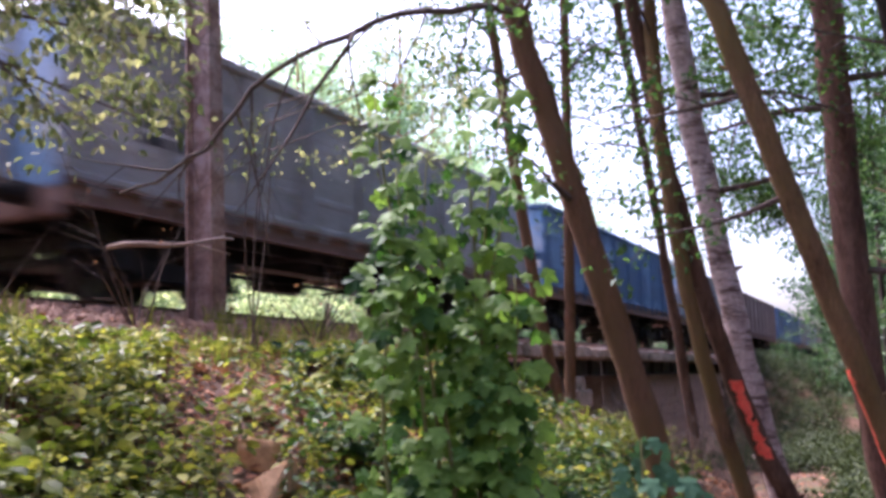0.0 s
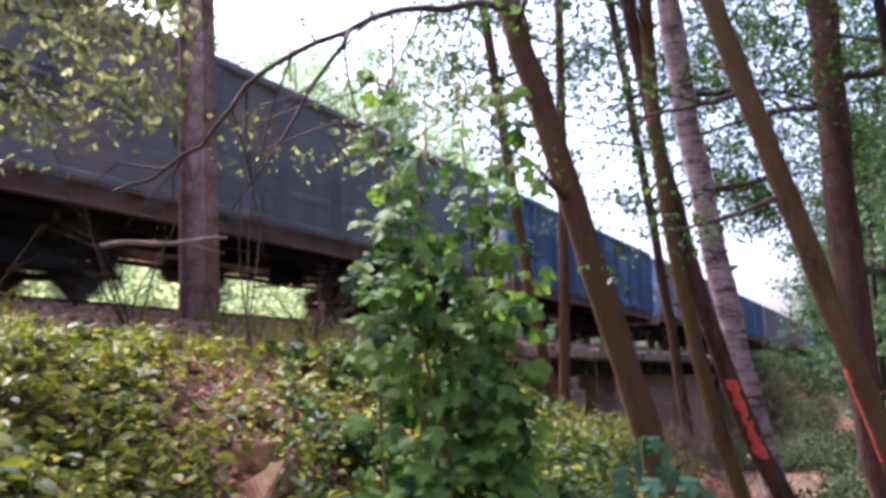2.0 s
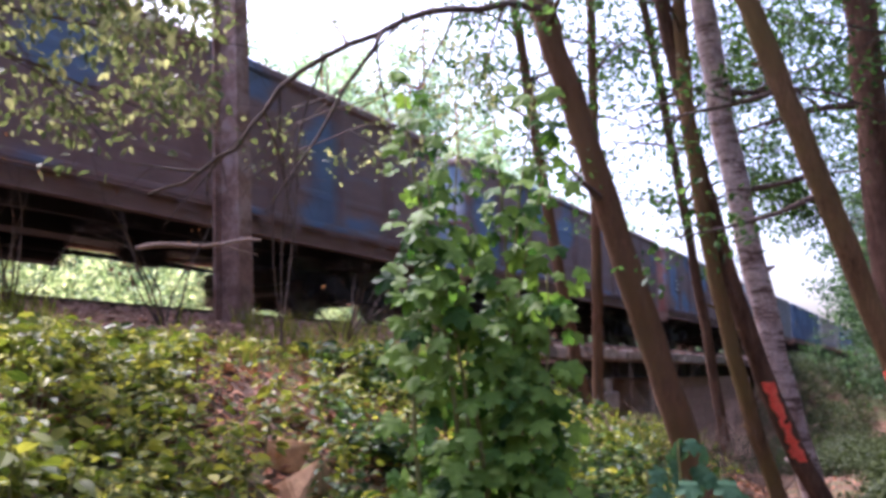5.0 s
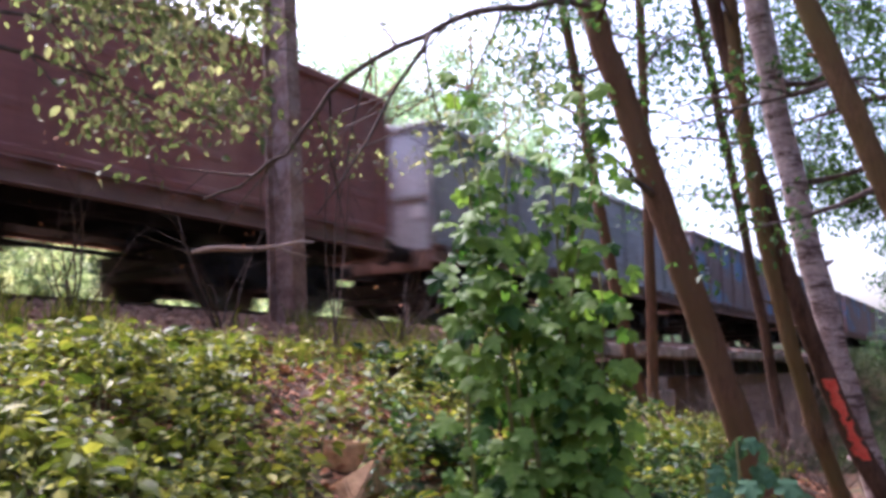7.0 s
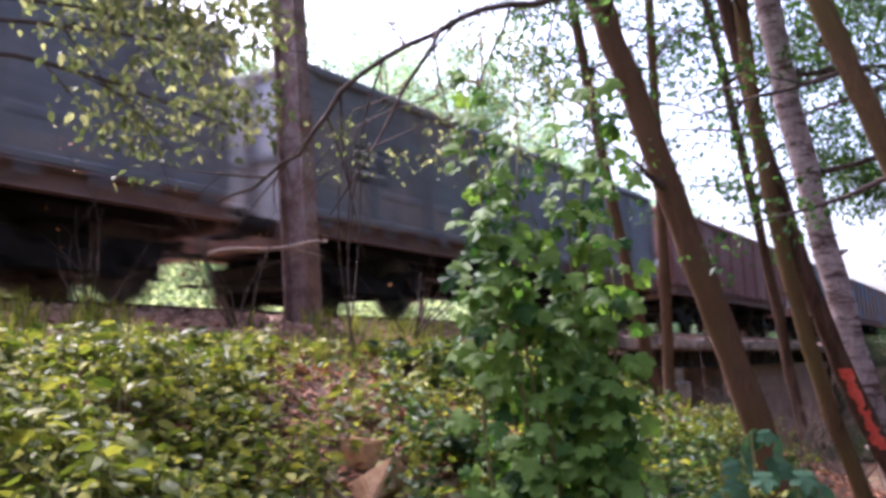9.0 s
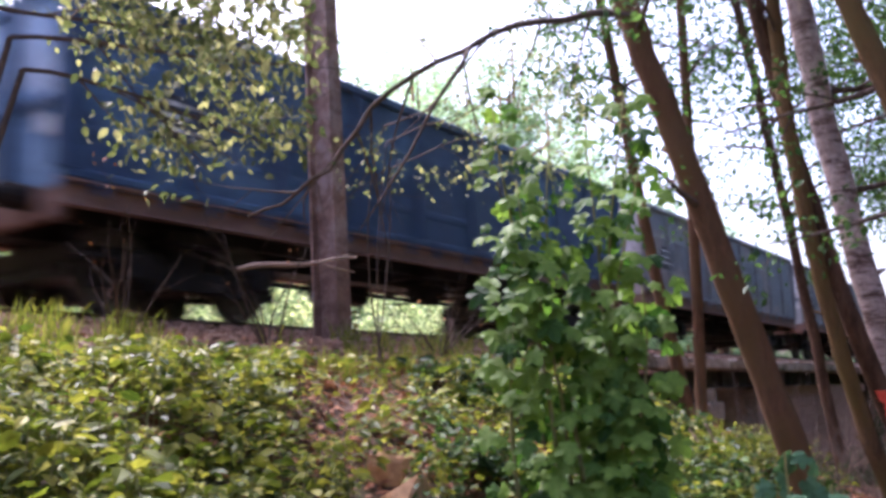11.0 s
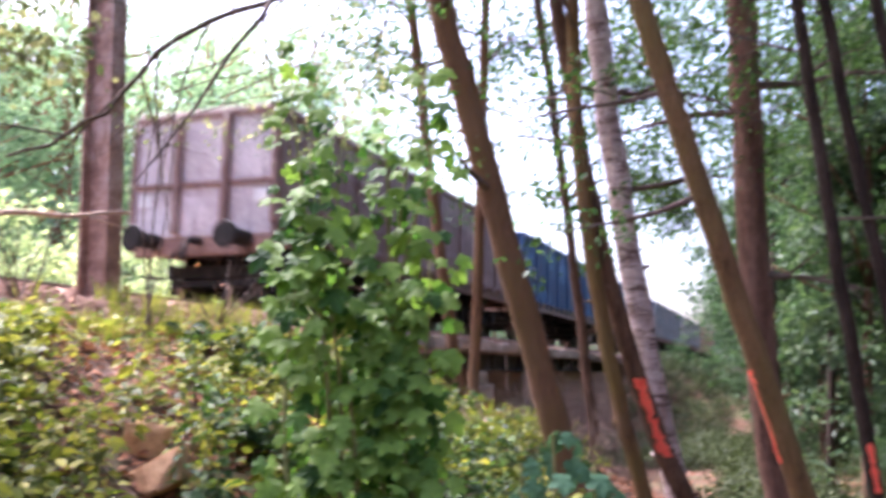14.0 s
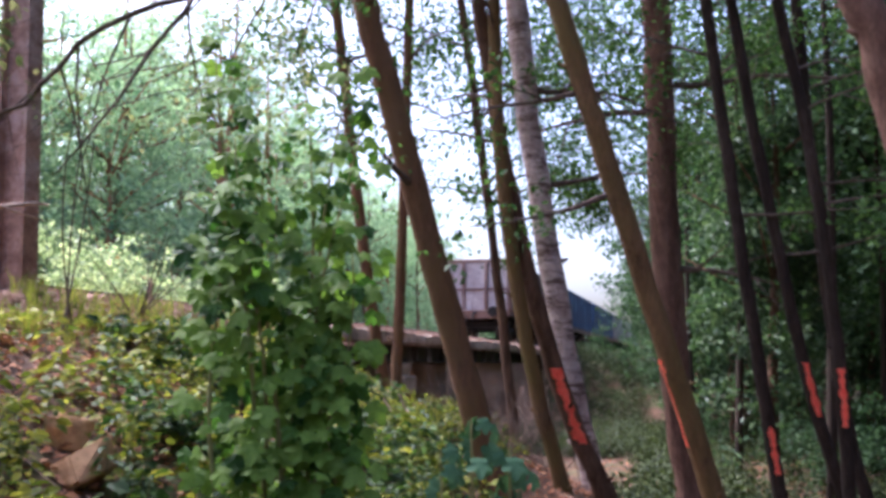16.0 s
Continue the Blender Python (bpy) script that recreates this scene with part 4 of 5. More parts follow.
def build_limb():
    """The long bare limb that arches over from the leaning tree towards the pole."""
    rng = random.Random(31)
    t = thing("fallen_limb", "long bare dark limb with thin twigs arching from a leaning tree", "branch")
    g = Geo()
    ctrl = [(6.2, 2.45, 1.86), (5.77, 2.32 + .3, 1.80), (5.41, 3.05, 1.69), (5.18, 3.57, 1.48), (4.98, 4.07, 1.17), (4.89, 4.39, .73), (4.75, 4.72, .52), (4.6, 5.1, .42)]
    pts = []
    for a, b in zip(ctrl, ctrl[1:]):
        for k in range(3):
            pts.append(Vector(a).lerp(Vector(b), k / 3) + Vector((rng.gauss(0, .008), rng.gauss(0, .008), rng.gauss(0, .012))))
    g.tube(pts, [.031 - .021 * i / len(pts) for i in range(len(pts))], 7)
    part("main_stem", g, TWIG, t, smooth=True)
    # a second bough that hangs down from it
    low = [Vector(p) for p in ((5.24, 3.32, 1.56), (5.2, 3.39, 1.41), (5.09, 3.56, 1.12), (4.98, 3.71, .76), (4.86, 3.86, .46), (4.76, 3.99, .22))]
    part("side_bough", Geo().tube(low, [.016, .015, .014, .011, .008, .004], 6), TWIG, t, smooth=True)
    tips = []
    for i, way, ln in ((7, (-.3, .6, -.8), 1.2), (10, (-.2, .4, -1), 1.4), (12, (.4, .3, -1), 1.3), (14, (-.1, .8, -.5), 1.0), (5, (-.2, .4, -1), 1.1), (17, (-.5, .6, .1), .8), (16, (.3, .6, -.3), .7), (9, (0, .5, .7), .6), (8, (.5, .2, -1), 1.3), (3, (.2, .5, -1), .9), (13, (.7, .3, -.6), 1.1)):
        g = Geo()
        forks = []
        branch(g, rng, pts[i], way, ln, .011, 2, tips, -.1, .3, 5, forks)
        twig = part("twig", g, TWIG, t)
        for fork in forks:
            part("side_twig", fork, TWIG, twig)
    g = Geo()
    leaf_tips(g, [q for q in tips if q[0].z > -.93 + .235 * math.hypot(q[0].x, q[0].y)], np.random.default_rng(32), .042, OVATE, 4, .06, .3)
    tagged(part("young_leaves", g, LEAF_HAZEL, t, "small pale half-open leaves"), kind="stuff")


build_limb()


def build_hazel():
    """Thin leafy branches that hang before the train from a shrub on the bank."""
    rng, nrng = random.Random(37), np.random.default_rng(37)
    t = thing("hazel_shrub", "tall thin shrub with drooping twigs of small yellow-green leaves", "shrub", pose(2.2, 5.6, ground_z(2.2, 5.6)))
    inv = Matrix.Translation((-2.2, -5.6, -ground_z(2.2, 5.6)))
    tips = []
    for k, (a, z, ln) in enumerate([(-35, 1.9, 2.6), (-50, 1.6, 2.4), (-20, 2.1, 2.4), (-62, 2.2, 2.6), (-8, 1.5, 2.2), (-42, 2.5, 2.8), (-30, 1.3, 2.3), (-15, 1.1, 2.0)]):
        g = Geo()
        foot = Vector((2.2 + .05 * k, 5.6 - .04 * k, ground_z(2.2, 5.6) - .05))
        knee = Vector((2.45 + .06 * k, 5.4 - .05 * k, z))
        g.tube(bend(foot, foot.lerp(knee, .5) + Vector((.05, .08, .05)), knee, 8), [.026 - .001 * i for i in range(9)], 7)
        mine = []
        branch(g, rng, knee, (math.cos(radians(a)), math.sin(radians(a)), .15), ln, .016, 2, mine, -.13, .22, 6)
        part("stem", g, TWIG, t, m=inv)
        tips += mine
    tips = [q for q in tips if math.atan2(q[0].y, q[0].x) > radians(43.6) and (q[0].z > -.9 + .27 * math.hypot(q[0].x, q[0].y) or rng.random() < .06)]
    g = Geo()
    leaf_tips(g, tips, nrng, .074, OVATE, 8, .1, .6)
    part("foliage", g, LEAF_HAZEL, t, "small yellow-green leaves", m=inv)
    # a second, sparser one nearer the pole
    t = thing("hazel_shrub", "sparse shrub with small pale leaves beside the pole", "shrub", pose(6.0, 4.9, ground_z(6.0, 4.9)))
    inv = Matrix.Translation((-6.0, -4.9, -ground_z(6.0, 4.9)))
    tips = []
    for k, (z, a, ln) in enumerate([(1.05, -50, 1.6), (1.25, -75, 1.5), (1.35, -35, 1.6)]):
        g = Geo()
        foot = Vector((6.0 + .1 * k, 4.9, ground_z(6.0, 4.9) - .05))
        knee = Vector((6.1 - .12 * k, 4.75 - .06 * k, z))
        g.tube(bend(foot, foot.lerp(knee, .5) + Vector((.22 - .16 * k, .12, .1)), knee, 8), [.008 - .0005 * i for i in range(9)], 6)
        mine = []
        branch(g, rng, knee, (math.cos(radians(a)), math.sin(radians(a)), .35), ln, .008, 2, mine, -.03, .35, 5)
        part("stem", g, TWIG, t, m=inv)
        tips += mine
    g = Geo()
    leaf_tips(g, [q for q in tips if q[0].z > -.93 + .228 * math.hypot(q[0].x, q[0].y)], nrng, .052, OVATE, 5, .07, .3)
    part("foliage", g, LEAF_HAZEL, t, "small pale yellow-green leaves", m=inv)


build_hazel()


def build_dry_shrubs():
    rng, nrng = random.Random(41), np.random.default_rng(41)
    for x, y, n, h, lab in ((7.6, 5.35, 9, .9, "dry leafless shrub with thin grey twigs on the bank"), (5.6, 5.75, 6, 1.1, "dry leafless shrub with thin pale twigs beside the track"),
                            (4.2, 5.9, 7, .9, "dry leafless shrub with thin grey twigs on the bank"), (19.5, 5.6, 12, 1.7, "tangle of dry brown twigs before the bridge"),
                            (13.6, 4.1, 10, 1.3, "tangle of dry brown twigs before the bridge"), (15.2, 3.6, 12, 1.6, "tangle of dry brown twigs before the bridge"), (22.5, 4.9, 12, 2.0, "tangle of dry brown twigs before the bridge"), (25.5, 5.0, 12, 2.2, "tangle of dry brown twigs before the bridge"), (16.3, 5.3, 8, 1.2, "tangle of dry brown twigs before the bridge")):
        z = ground_z(x, y)
        t = thing("dry_shrub", lab, "shrub", pose(x, y, z))
        tips = []
        for _ in range(n):
            g = Geo()
            a = rng.uniform(0, 6.28)
            branch(g, rng, (0, 0, -.08), (.5 * math.cos(a), .5 * math.sin(a), .9), h * rng.uniform(.7, 1.3), .011, 2, tips, -.02, .45, 5)
            part("stem", g, DEADWOOD if h > 1.5 else TWIG, t)
        g = Geo()
        leaf_tips(g, [q for q in tips if rng.random() < .07], nrng, .04, OVATE, 1, .02, .3)
        part("withered_leaves", g, LEAF_DEAD, t, "few withered pinkish-brown leaves")


build_dry_shrubs()


# ---- the climbing vine ----
def build_vine():
    rng, nrng = random.Random(43), np.random.default_rng(43)
    x, y = 4.2, 2.12
    z = ground_z(x, y)
    t = thing("climbing_vine", "tall climbing plant with large lobed green leaves", "vine", pose(x, y, z))
    # along = across the view, out = towards the path
    along, out = Vector((.455, -.89, 0)), Vector((-.89, -.455, 0))
    stems = []
    for k, (a0, a1, h) in enumerate([(-.1, -.30, 2.62), (.0, -.05, 2.3), (.12, .36, 2.15), (-.2, -.34, 1.9), (.22, .36, 1.55), (.05, .16, 2.3), (-.05, -.18, 2.1), (.3, .2, 1.3), (.2, .32, 2.55)]):
        pts = []
        for i in range(13):
            f = i / 12
            pts.append(along * (a0 + (a1 - a0) * f + .06 * math.sin(5 * f + k)) + out * (.1 * math.sin(3 * f + 2 * k)) + Vector((0, 0, -.05 + (h + .05) * f)))
        stems.append(pts)
        g = Geo().tube(pts, [.016 - .001 * i for i in range(13)], 7)
        part("stem", g, STEM, t, "pale twining stem", smooth=True)
    shapes = [lobed(5, s) for s in range(4)]
    meshes = []
    for s in shapes:
        g = Geo()
        g.add(s[0].tolist(), s[1])
        meshes.append(g.mesh("leaf", LEAF_VINE, True))
    teal = []
    for s in shapes:
        g = Geo()
        g.add(s[0].tolist(), s[1])
        teal.append(g.mesh("leaf", LEAF_TEAL, True))
    rest = Geo()
    made = 0
    for i in range(840):
        st = stems[i % len(stems)]
        f = rng.random() ** .9 * 12
        j = min(11, int(f))
        c = st[j].lerp(st[j + 1], f - j)
        a = rng.uniform(0, 6.28)
        d = Vector((math.cos(a), math.sin(a), rng.uniform(-.2, .3)))
        reach = rng.uniform(.02, .2) * (1.2 - .6 * (c.z / 2.6))
        c = c + d * reach
        way = (d * .8 + Vector((0, 0, -rng.uniform(.3, 1.3))) + out * rng.uniform(0, .4)).normalized()
        up = (Vector((0, 0, .8)) + d * .5 + out * 1.3 + Vector((rng.gauss(0, .35), rng.gauss(0, .35), rng.gauss(0, .35)))).normalized()
        size = rng.uniform(.08, .17) * (1.0 if c.z < 1.8 else .85)
        if d.dot(out) > -.35 and made < 300:
            made += 1
            side = up.cross(way).normalized()
            up2 = way.cross(side)
            m = Matrix((way, side, up2)).transposed().to_4x4()
            m = Matrix.Translation(c) @ m @ Matrix.Scale(size, 4)
            part("leaf", meshes[i % 4], None, t, m=m)
        else:
            leaves(rest, shapes[i % 4], [tuple(c)], [tuple(way)], [tuple(up)], [size])
    tagged(part("inner_foliage", rest, LEAF_VINE, t, "lobed green leaves within"), kind="stuff")
    # a low shoot of the same plant
    for x, y, n, h in ((3.93, 1.0, 22, .5), (3.98, .84, 14, .38), (3.87, 1.12, 9, .3)):
        z = ground_z(x, y)
        hh = (-1.2 if n > 20 else -1.33) - z
        s = thing("vine_shoot", "young shoot with rounded blue-green lobed leaves", "vine", pose(x, y, z))
        part("stem", Geo().tube([(0, 0, -.05), (.02, .02, hh * .5), (0, .03, hh)], [.012, .01, .006], 6), STEM, s)
        for i in range(n):
            f = rng.uniform(.45, 1.02)
            a = rng.uniform(0, 6.28)
            d = Vector((math.cos(a), math.sin(a), 0))
            way = (d * .6 + Vector((0, 0, -rng.uniform(.5, 1.3)))).normalized()
            up = (Vector((0, 0, .5)) + d * .4 + out * rng.uniform(.5, 1.2)).normalized()
            side = up.cross(way).normalized()
            m = Matrix.Translation(Vector((.02, .02, hh * f)) + d * rng.uniform(.02, .11)) @ Matrix((way, side, way.cross(side))).transposed().to_4x4() @ Matrix.Scale(rng.uniform(.075, .125), 4)
            part("leaf", teal[i % 4], None, s, m=m)


build_vine()


# ---- low growth on the bank ----
def bare(x, y):
    """Where the bank shows litter and stones: 1 is bare."""
    d, az = math.hypot(x, y), math.degrees(math.atan2(y, x))
    if 36.6 < az < 40.6 and 3.2 < d < 5.1:
        return 1.0
    if 36.5 < az < 44.5 and 5.0 <= d < 8.1:
        return .84
    if math.hypot(x - 4.16, y - 2.5) < .3:
        return 1.0
    return .75 if noise.noise((x * 1.1 + 3.1, y * 1.3, 2.0)) > .2 else .0


def build_low_growth():
    rng, nrng = random.Random(71), np.random.default_rng(71)
    kinds = {
        "weeds": (LEAF_WEED, "dense low weeds with bright yellow-green leaves", 2900, (1.4, 9.5), (1.7, 5.6), (.14, .5), (.05, .115)),
        "brambles": (LEAF_SHRUB, "low dark green bushes with glossy oval leaves", 1100, (3.6, 9.0), (1.9, 5.2), (.2, .5), (.055, .11)),
    }
    for name, (mat, lab, count, xr, yr, hr, sr) in kinds.items():
        g, st = Geo(), Geo()
        pos, way, up, sz = [], [], [], []
        for _ in range(count):
            x, y = rng.uniform(*xr), rng.uniform(*yr)
            if name == "weeds":
                if rng.random() < bare(x, y) or (math.degrees(math.atan2(y, x)) < 37 and rng.random() < .6):
                    continue
            elif noise.noise((x * .8, y * .8, 7)) < -.1 or bare(x, y) > .8 or math.degrees(math.atan2(y, x)) > 37.5:
                continue
            z = ground_z(x, y)
            h = min(rng.uniform(*hr) * (.75 + .6 * noise.noise((x * 1.6, y * 1.6, 11))), -.56 - .03 * max(0, x - 5) - z + rng.uniform(-.06, .06))
            if h < .07:
                continue
            lean = Vector((rng.gauss(0, .12), rng.gauss(0, .12) - .08, 1))
            st.tube([(x, y, z - .03), Vector((x, y, z)) + lean * h * .5, Vector((x, y, z)) + lean * h], [.004, .003, .002], 4)
            grow = rng.choice((.6, .85, 1.0, 1.35))
            for k in range(int(rng.randrange(11, 19) / grow)):
                f = .3 + .7 * rng.random()
                a = rng.uniform(0, 6.28)
                d = np.array((math.cos(a), math.sin(a), 0))
                p = np.array((x, y, z)) + np.array(lean) * h * f + d * rng.uniform(.0, .09)
                pos.append(p)
                way.append(d + np.array((0, 0, rng.uniform(-.75, .5))))
                up.append(np.array((0, 0, 1)) + nrng.normal(size=3) * .45)
                sz.append(rng.uniform(*sr) * (1.15 - .35 * f) * grow)
        leaves(g, OVATE, pos, way, up, sz)
        ob = tagged(part(name, g, mat), lab, "undergrowth", kind="stuff")
        part("stems", st, STEM, ob)
    # yellowish fine-leaved shrubs near the bridge, grass tufts, litter
    g = Geo()
    cs = [(rng.uniform(7.3, 14), rng.uniform(2.2, 4.9)) for _ in range(300)]
    cs = [(x, y) for x, y in cs if abs(y - (3.4 + .12 * (x - 9))) < .95]
    cs = [(x, y, ground_z(x, y) + rng.uniform(.05, .3)) for x, y in cs]
    clumps(g, nrng, [q for q in cs if q[2] < -.86 - .06 * math.hypot(q[0], q[1]) and q[0] < 12.5], .19, 60, .05, OVATE, .9)
    tagged(part("fine_leaved_shrubs", g, LEAF_YELLOW), "fine-leaved yellow-green shrubs on the bank", "undergrowth", kind="stuff")
    g = Geo()
    cs = [(rng.uniform(11, 40), rng.uniform(-6, 5.6)) for _ in range(2200)] + [(rng.uniform(13, 34), rng.uniform(-.5, 3.6)) for _ in range(1500)]
    cs = [(x, y) for x, y in cs if not (x < 24 and y > 1.2 + .02 * x)] + [(rng.uniform(24, 60), rng.uniform(2.5, 6.5)) for _ in range(2600)]
    clumps(g, nrng, [(x, y, ground_z(x, y) + rng.uniform(.05, .35)) for x, y in cs if y > .4], .32, 30, .085, RHOMB, .7)
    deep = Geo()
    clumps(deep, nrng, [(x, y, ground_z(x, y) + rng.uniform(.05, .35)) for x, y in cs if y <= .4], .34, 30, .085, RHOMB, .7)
    tagged(part("wood_sedge", deep, LEAF_SHADE_HERB), "sedge and herbs under the trees, greens darkened for shade", "undergrowth", kind="stuff")
    tagged(part("forest_herbs", g, LEAF_SHADE_HERB), "low herbs on the forest floor, greens darkened for shade", "undergrowth", kind="stuff")
    g = Geo()
    n = 26000
    xs, ys = nrng.uniform(1.5, 24, n), nrng.uniform(-3, 5.9, n)
    xs[11000:14500], ys[11000:14500] = nrng.uniform(8, 17, 3500), nrng.uniform(1.2, 4.2, 3500)
    xs[:11000], ys[:11000] = nrng.uniform(2.5, 9.5, 11000), nrng.uniform(2.2, 5.4, 11000)
    pos = [(x, y, ground_z(x, y) + .012) for x, y in zip(xs, ys)]
    ang = nrng.uniform(0, 6.28, n)
    leaves(g, RHOMB, pos, np.stack([np.cos(ang), np.sin(ang), nrng.normal(0, .25, n)], 1), nrng.normal(size=(n, 3)) * .3 + np.array((0, 0, 1)), nrng.uniform(.035, .09, n))
    tagged(part("leaf_litter", g, LEAF_DEAD), "fallen brown leaves on the bank", "leaf litter", kind="stuff")
    g = Geo()
    for _ in range(1500):
        x, y = rng.uniform(1, 14), rng.uniform(4.6, 6.15)
        if noise.noise((x * .9, y * 1.2, 5)) < -.12:
            continue
        z = ground_z(x, y)
        for k in range(4):
            a, h = rng.uniform(0, 6.28), rng.uniform(.06, .26)
            dx, dy = math.cos(a) * h * .5, math.sin(a) * h * .5
            w = .004
            g.add([(x - w, y, z - .01), (x + w, y, z - .01), (x + dx * .4 + w, y + dy * .4, z + h * .7), (x + dx * .4 - w, y + dy * .4, z + h * .7), (x + dx, y + dy, z + h)], [(0, 1, 2, 3), (3, 2, 4)])
    tagged(part("grass_tufts", g, LEAF_YELLOW), "thin yellowish grass along the ballast", "grass", kind="stuff")
    g = Geo()
    for _ in range(420):
        x, y = rng.uniform(2.2, 20), rng.uniform(-1, 6.3)
        a, l = rng.uniform(0, 6.28), rng.uniform(.1, .55)
        pts = [(x + math.cos(a) * l * f, y + math.sin(a) * l * f, ground_z(x + math.cos(a) * l * f, y + math.sin(a) * l * f) + .015 + rng.uniform(0, .03)) for f in (0, .35, .7, 1)]
        g.tube(pts, [.006, .005, .004, .002], 4)
    tagged(part("fallen_twigs", g, DEADWOOD), "thin dry twigs fallen on the bank", "twigs", kind="stuff")
    for _ in range(130):
        x, y = rng.uniform(8.6, 15), rng.uniform(1.5, 3.6)
        g, forks = Geo(), []
        branch(g, rng, (0, 0, -.03), (rng.gauss(0, .5), rng.gauss(0, .5), 1), rng.uniform(.4, 1.35), .009, 1, [], -.1, .45, 4, forks)
        s = thing("dry_stalk", "dry brown stalk standing on the littered slope", "stalk", pose(x, y, ground_z(x, y)), group="dry stalks under the bridge")
        stem = part("stem", g, TWIG, s)
        for fork in forks:
            part("side_twig", fork, TWIG, stem)
    # bare roots and dry stalks under the overhang
    t = thing("exposed_roots", "pale exposed roots hanging from the dark bank", "roots", pose(7.5, 2.75, ground_z(7.5, 2.75)))
    for k in range(9):
        g = Geo()
        branch(g, rng, (rng.uniform(-.5, .5), rng.uniform(-.2, .2), rng.uniform(.15, .45)), (rng.gauss(0, .5), rng.gauss(0, .5), -.8), rng.uniform(.4, .8), .012, 1, [], -.2, .4, 5)
        part("root", g, DEADWOOD, t)


build_low_growth()


def build_stones():
    rng = random.Random(83)
    for x, y, z, size, tilt, lab in ((4.2, 3.36, -1.38, (.27, .24, .27), (22, -14, 20), "tan sandstone block in the weeds"), (4.0, 3.12, -1.52, (.46, .3, .2), (-14, 22, 65), "slanting tan sandstone slab in the weeds"),
                                     (4.85, 4.3, -1.18, (.16, .13, .12), (10, 25, 0), "small tan stone half sunk in the bank"), (4.98, 3.95, -1.16, (.2, .15, .2), (-20, 18, 40), "upright brown stone in the leaf litter"),
                                     (4.22, 3.5, -1.44, (.2, .14, .12), (12, -20, 15), "tan stone half sunk in the bank"), (4.3, 2.36, -1.45, (.2, .2, .24), (8, 14, 30), "brown stone beneath the vine")):
        bm = bmesh.new()
        for k in range(14):
            q = Vector([rng.choice((-.5, .5)) * rng.uniform(.6, 1) for _ in range(3)])
            q[k % 3] *= rng.uniform(.85, 1.0)
            bm.verts.new(q)
        out = bmesh.ops.convex_hull(bm, input=bm.verts[:])
        bmesh.ops.delete(bm, geom=[v for v in out["geom_interior"] if isinstance(v, bmesh.types.BMVert)], context="VERTS")
        bmesh.ops.bevel(bm, geom=bm.edges[:], offset=.035, segments=2, affect="EDGES")
        me = bpy.data.meshes.new("rock")
        bm.to_mesh(me)
        bm.free()
        me.materials.append(STONE)
        ob = new("rock", me)
        ob.matrix_basis = pose(x, y, min(z, ground_z(x, y) + size[2] * .3), *tilt) @ Matrix.Diagonal((*size, 1))
        tagged(ob, lab, "rock")


build_stones()


# ---- the woods round about ----
def crown_mesh(kind, seed, height, reach, leaf, size, count, per):
    """Foliage of one far tree: clumps in an uneven crown with gaps."""
    nrng = np.random.default_rng(seed)
    centres = []
    while len(centres) < count:
        p = spread(nrng, 1)[0] * nrng.random() ** .4
        f = (p[2] + 1) / 2
        if kind == "conifer":
            r = reach * (1 - f) * (.55 + .45 * math.sin(17 * f) ** 2) + .15
            a = nrng.uniform(0, 6.28)
            q = np.array((math.cos(a) * r * nrng.uniform(.5, 1), math.sin(a) * r * nrng.uniform(.5, 1), height * (.06 + .94 * f)))
        elif kind == "pine":
            q = np.array((p[0] * reach, p[1] * reach, height * (.5 + .5 * f)))
        elif kind == "bush":
            q = np.array((p[0] * reach, p[1] * reach, height * f))
        else:
            q = np.array((p[0] * reach, p[1] * reach, height * (.16 + .84 * f)))
        if noise.noise(Vector(q) * (.9 / max(1, reach * .4)) + Vector((seed, 0, 0))) > -.12:
            centres.append(q)
    g = Geo()
    clumps(g, nrng, centres, (.16 if kind != "conifer" else .2) * reach + .12, per, size, NEEDLES if kind in ("conifer", "pine") else RHOMB, .6)
    return g.mesh("crown", leaf)


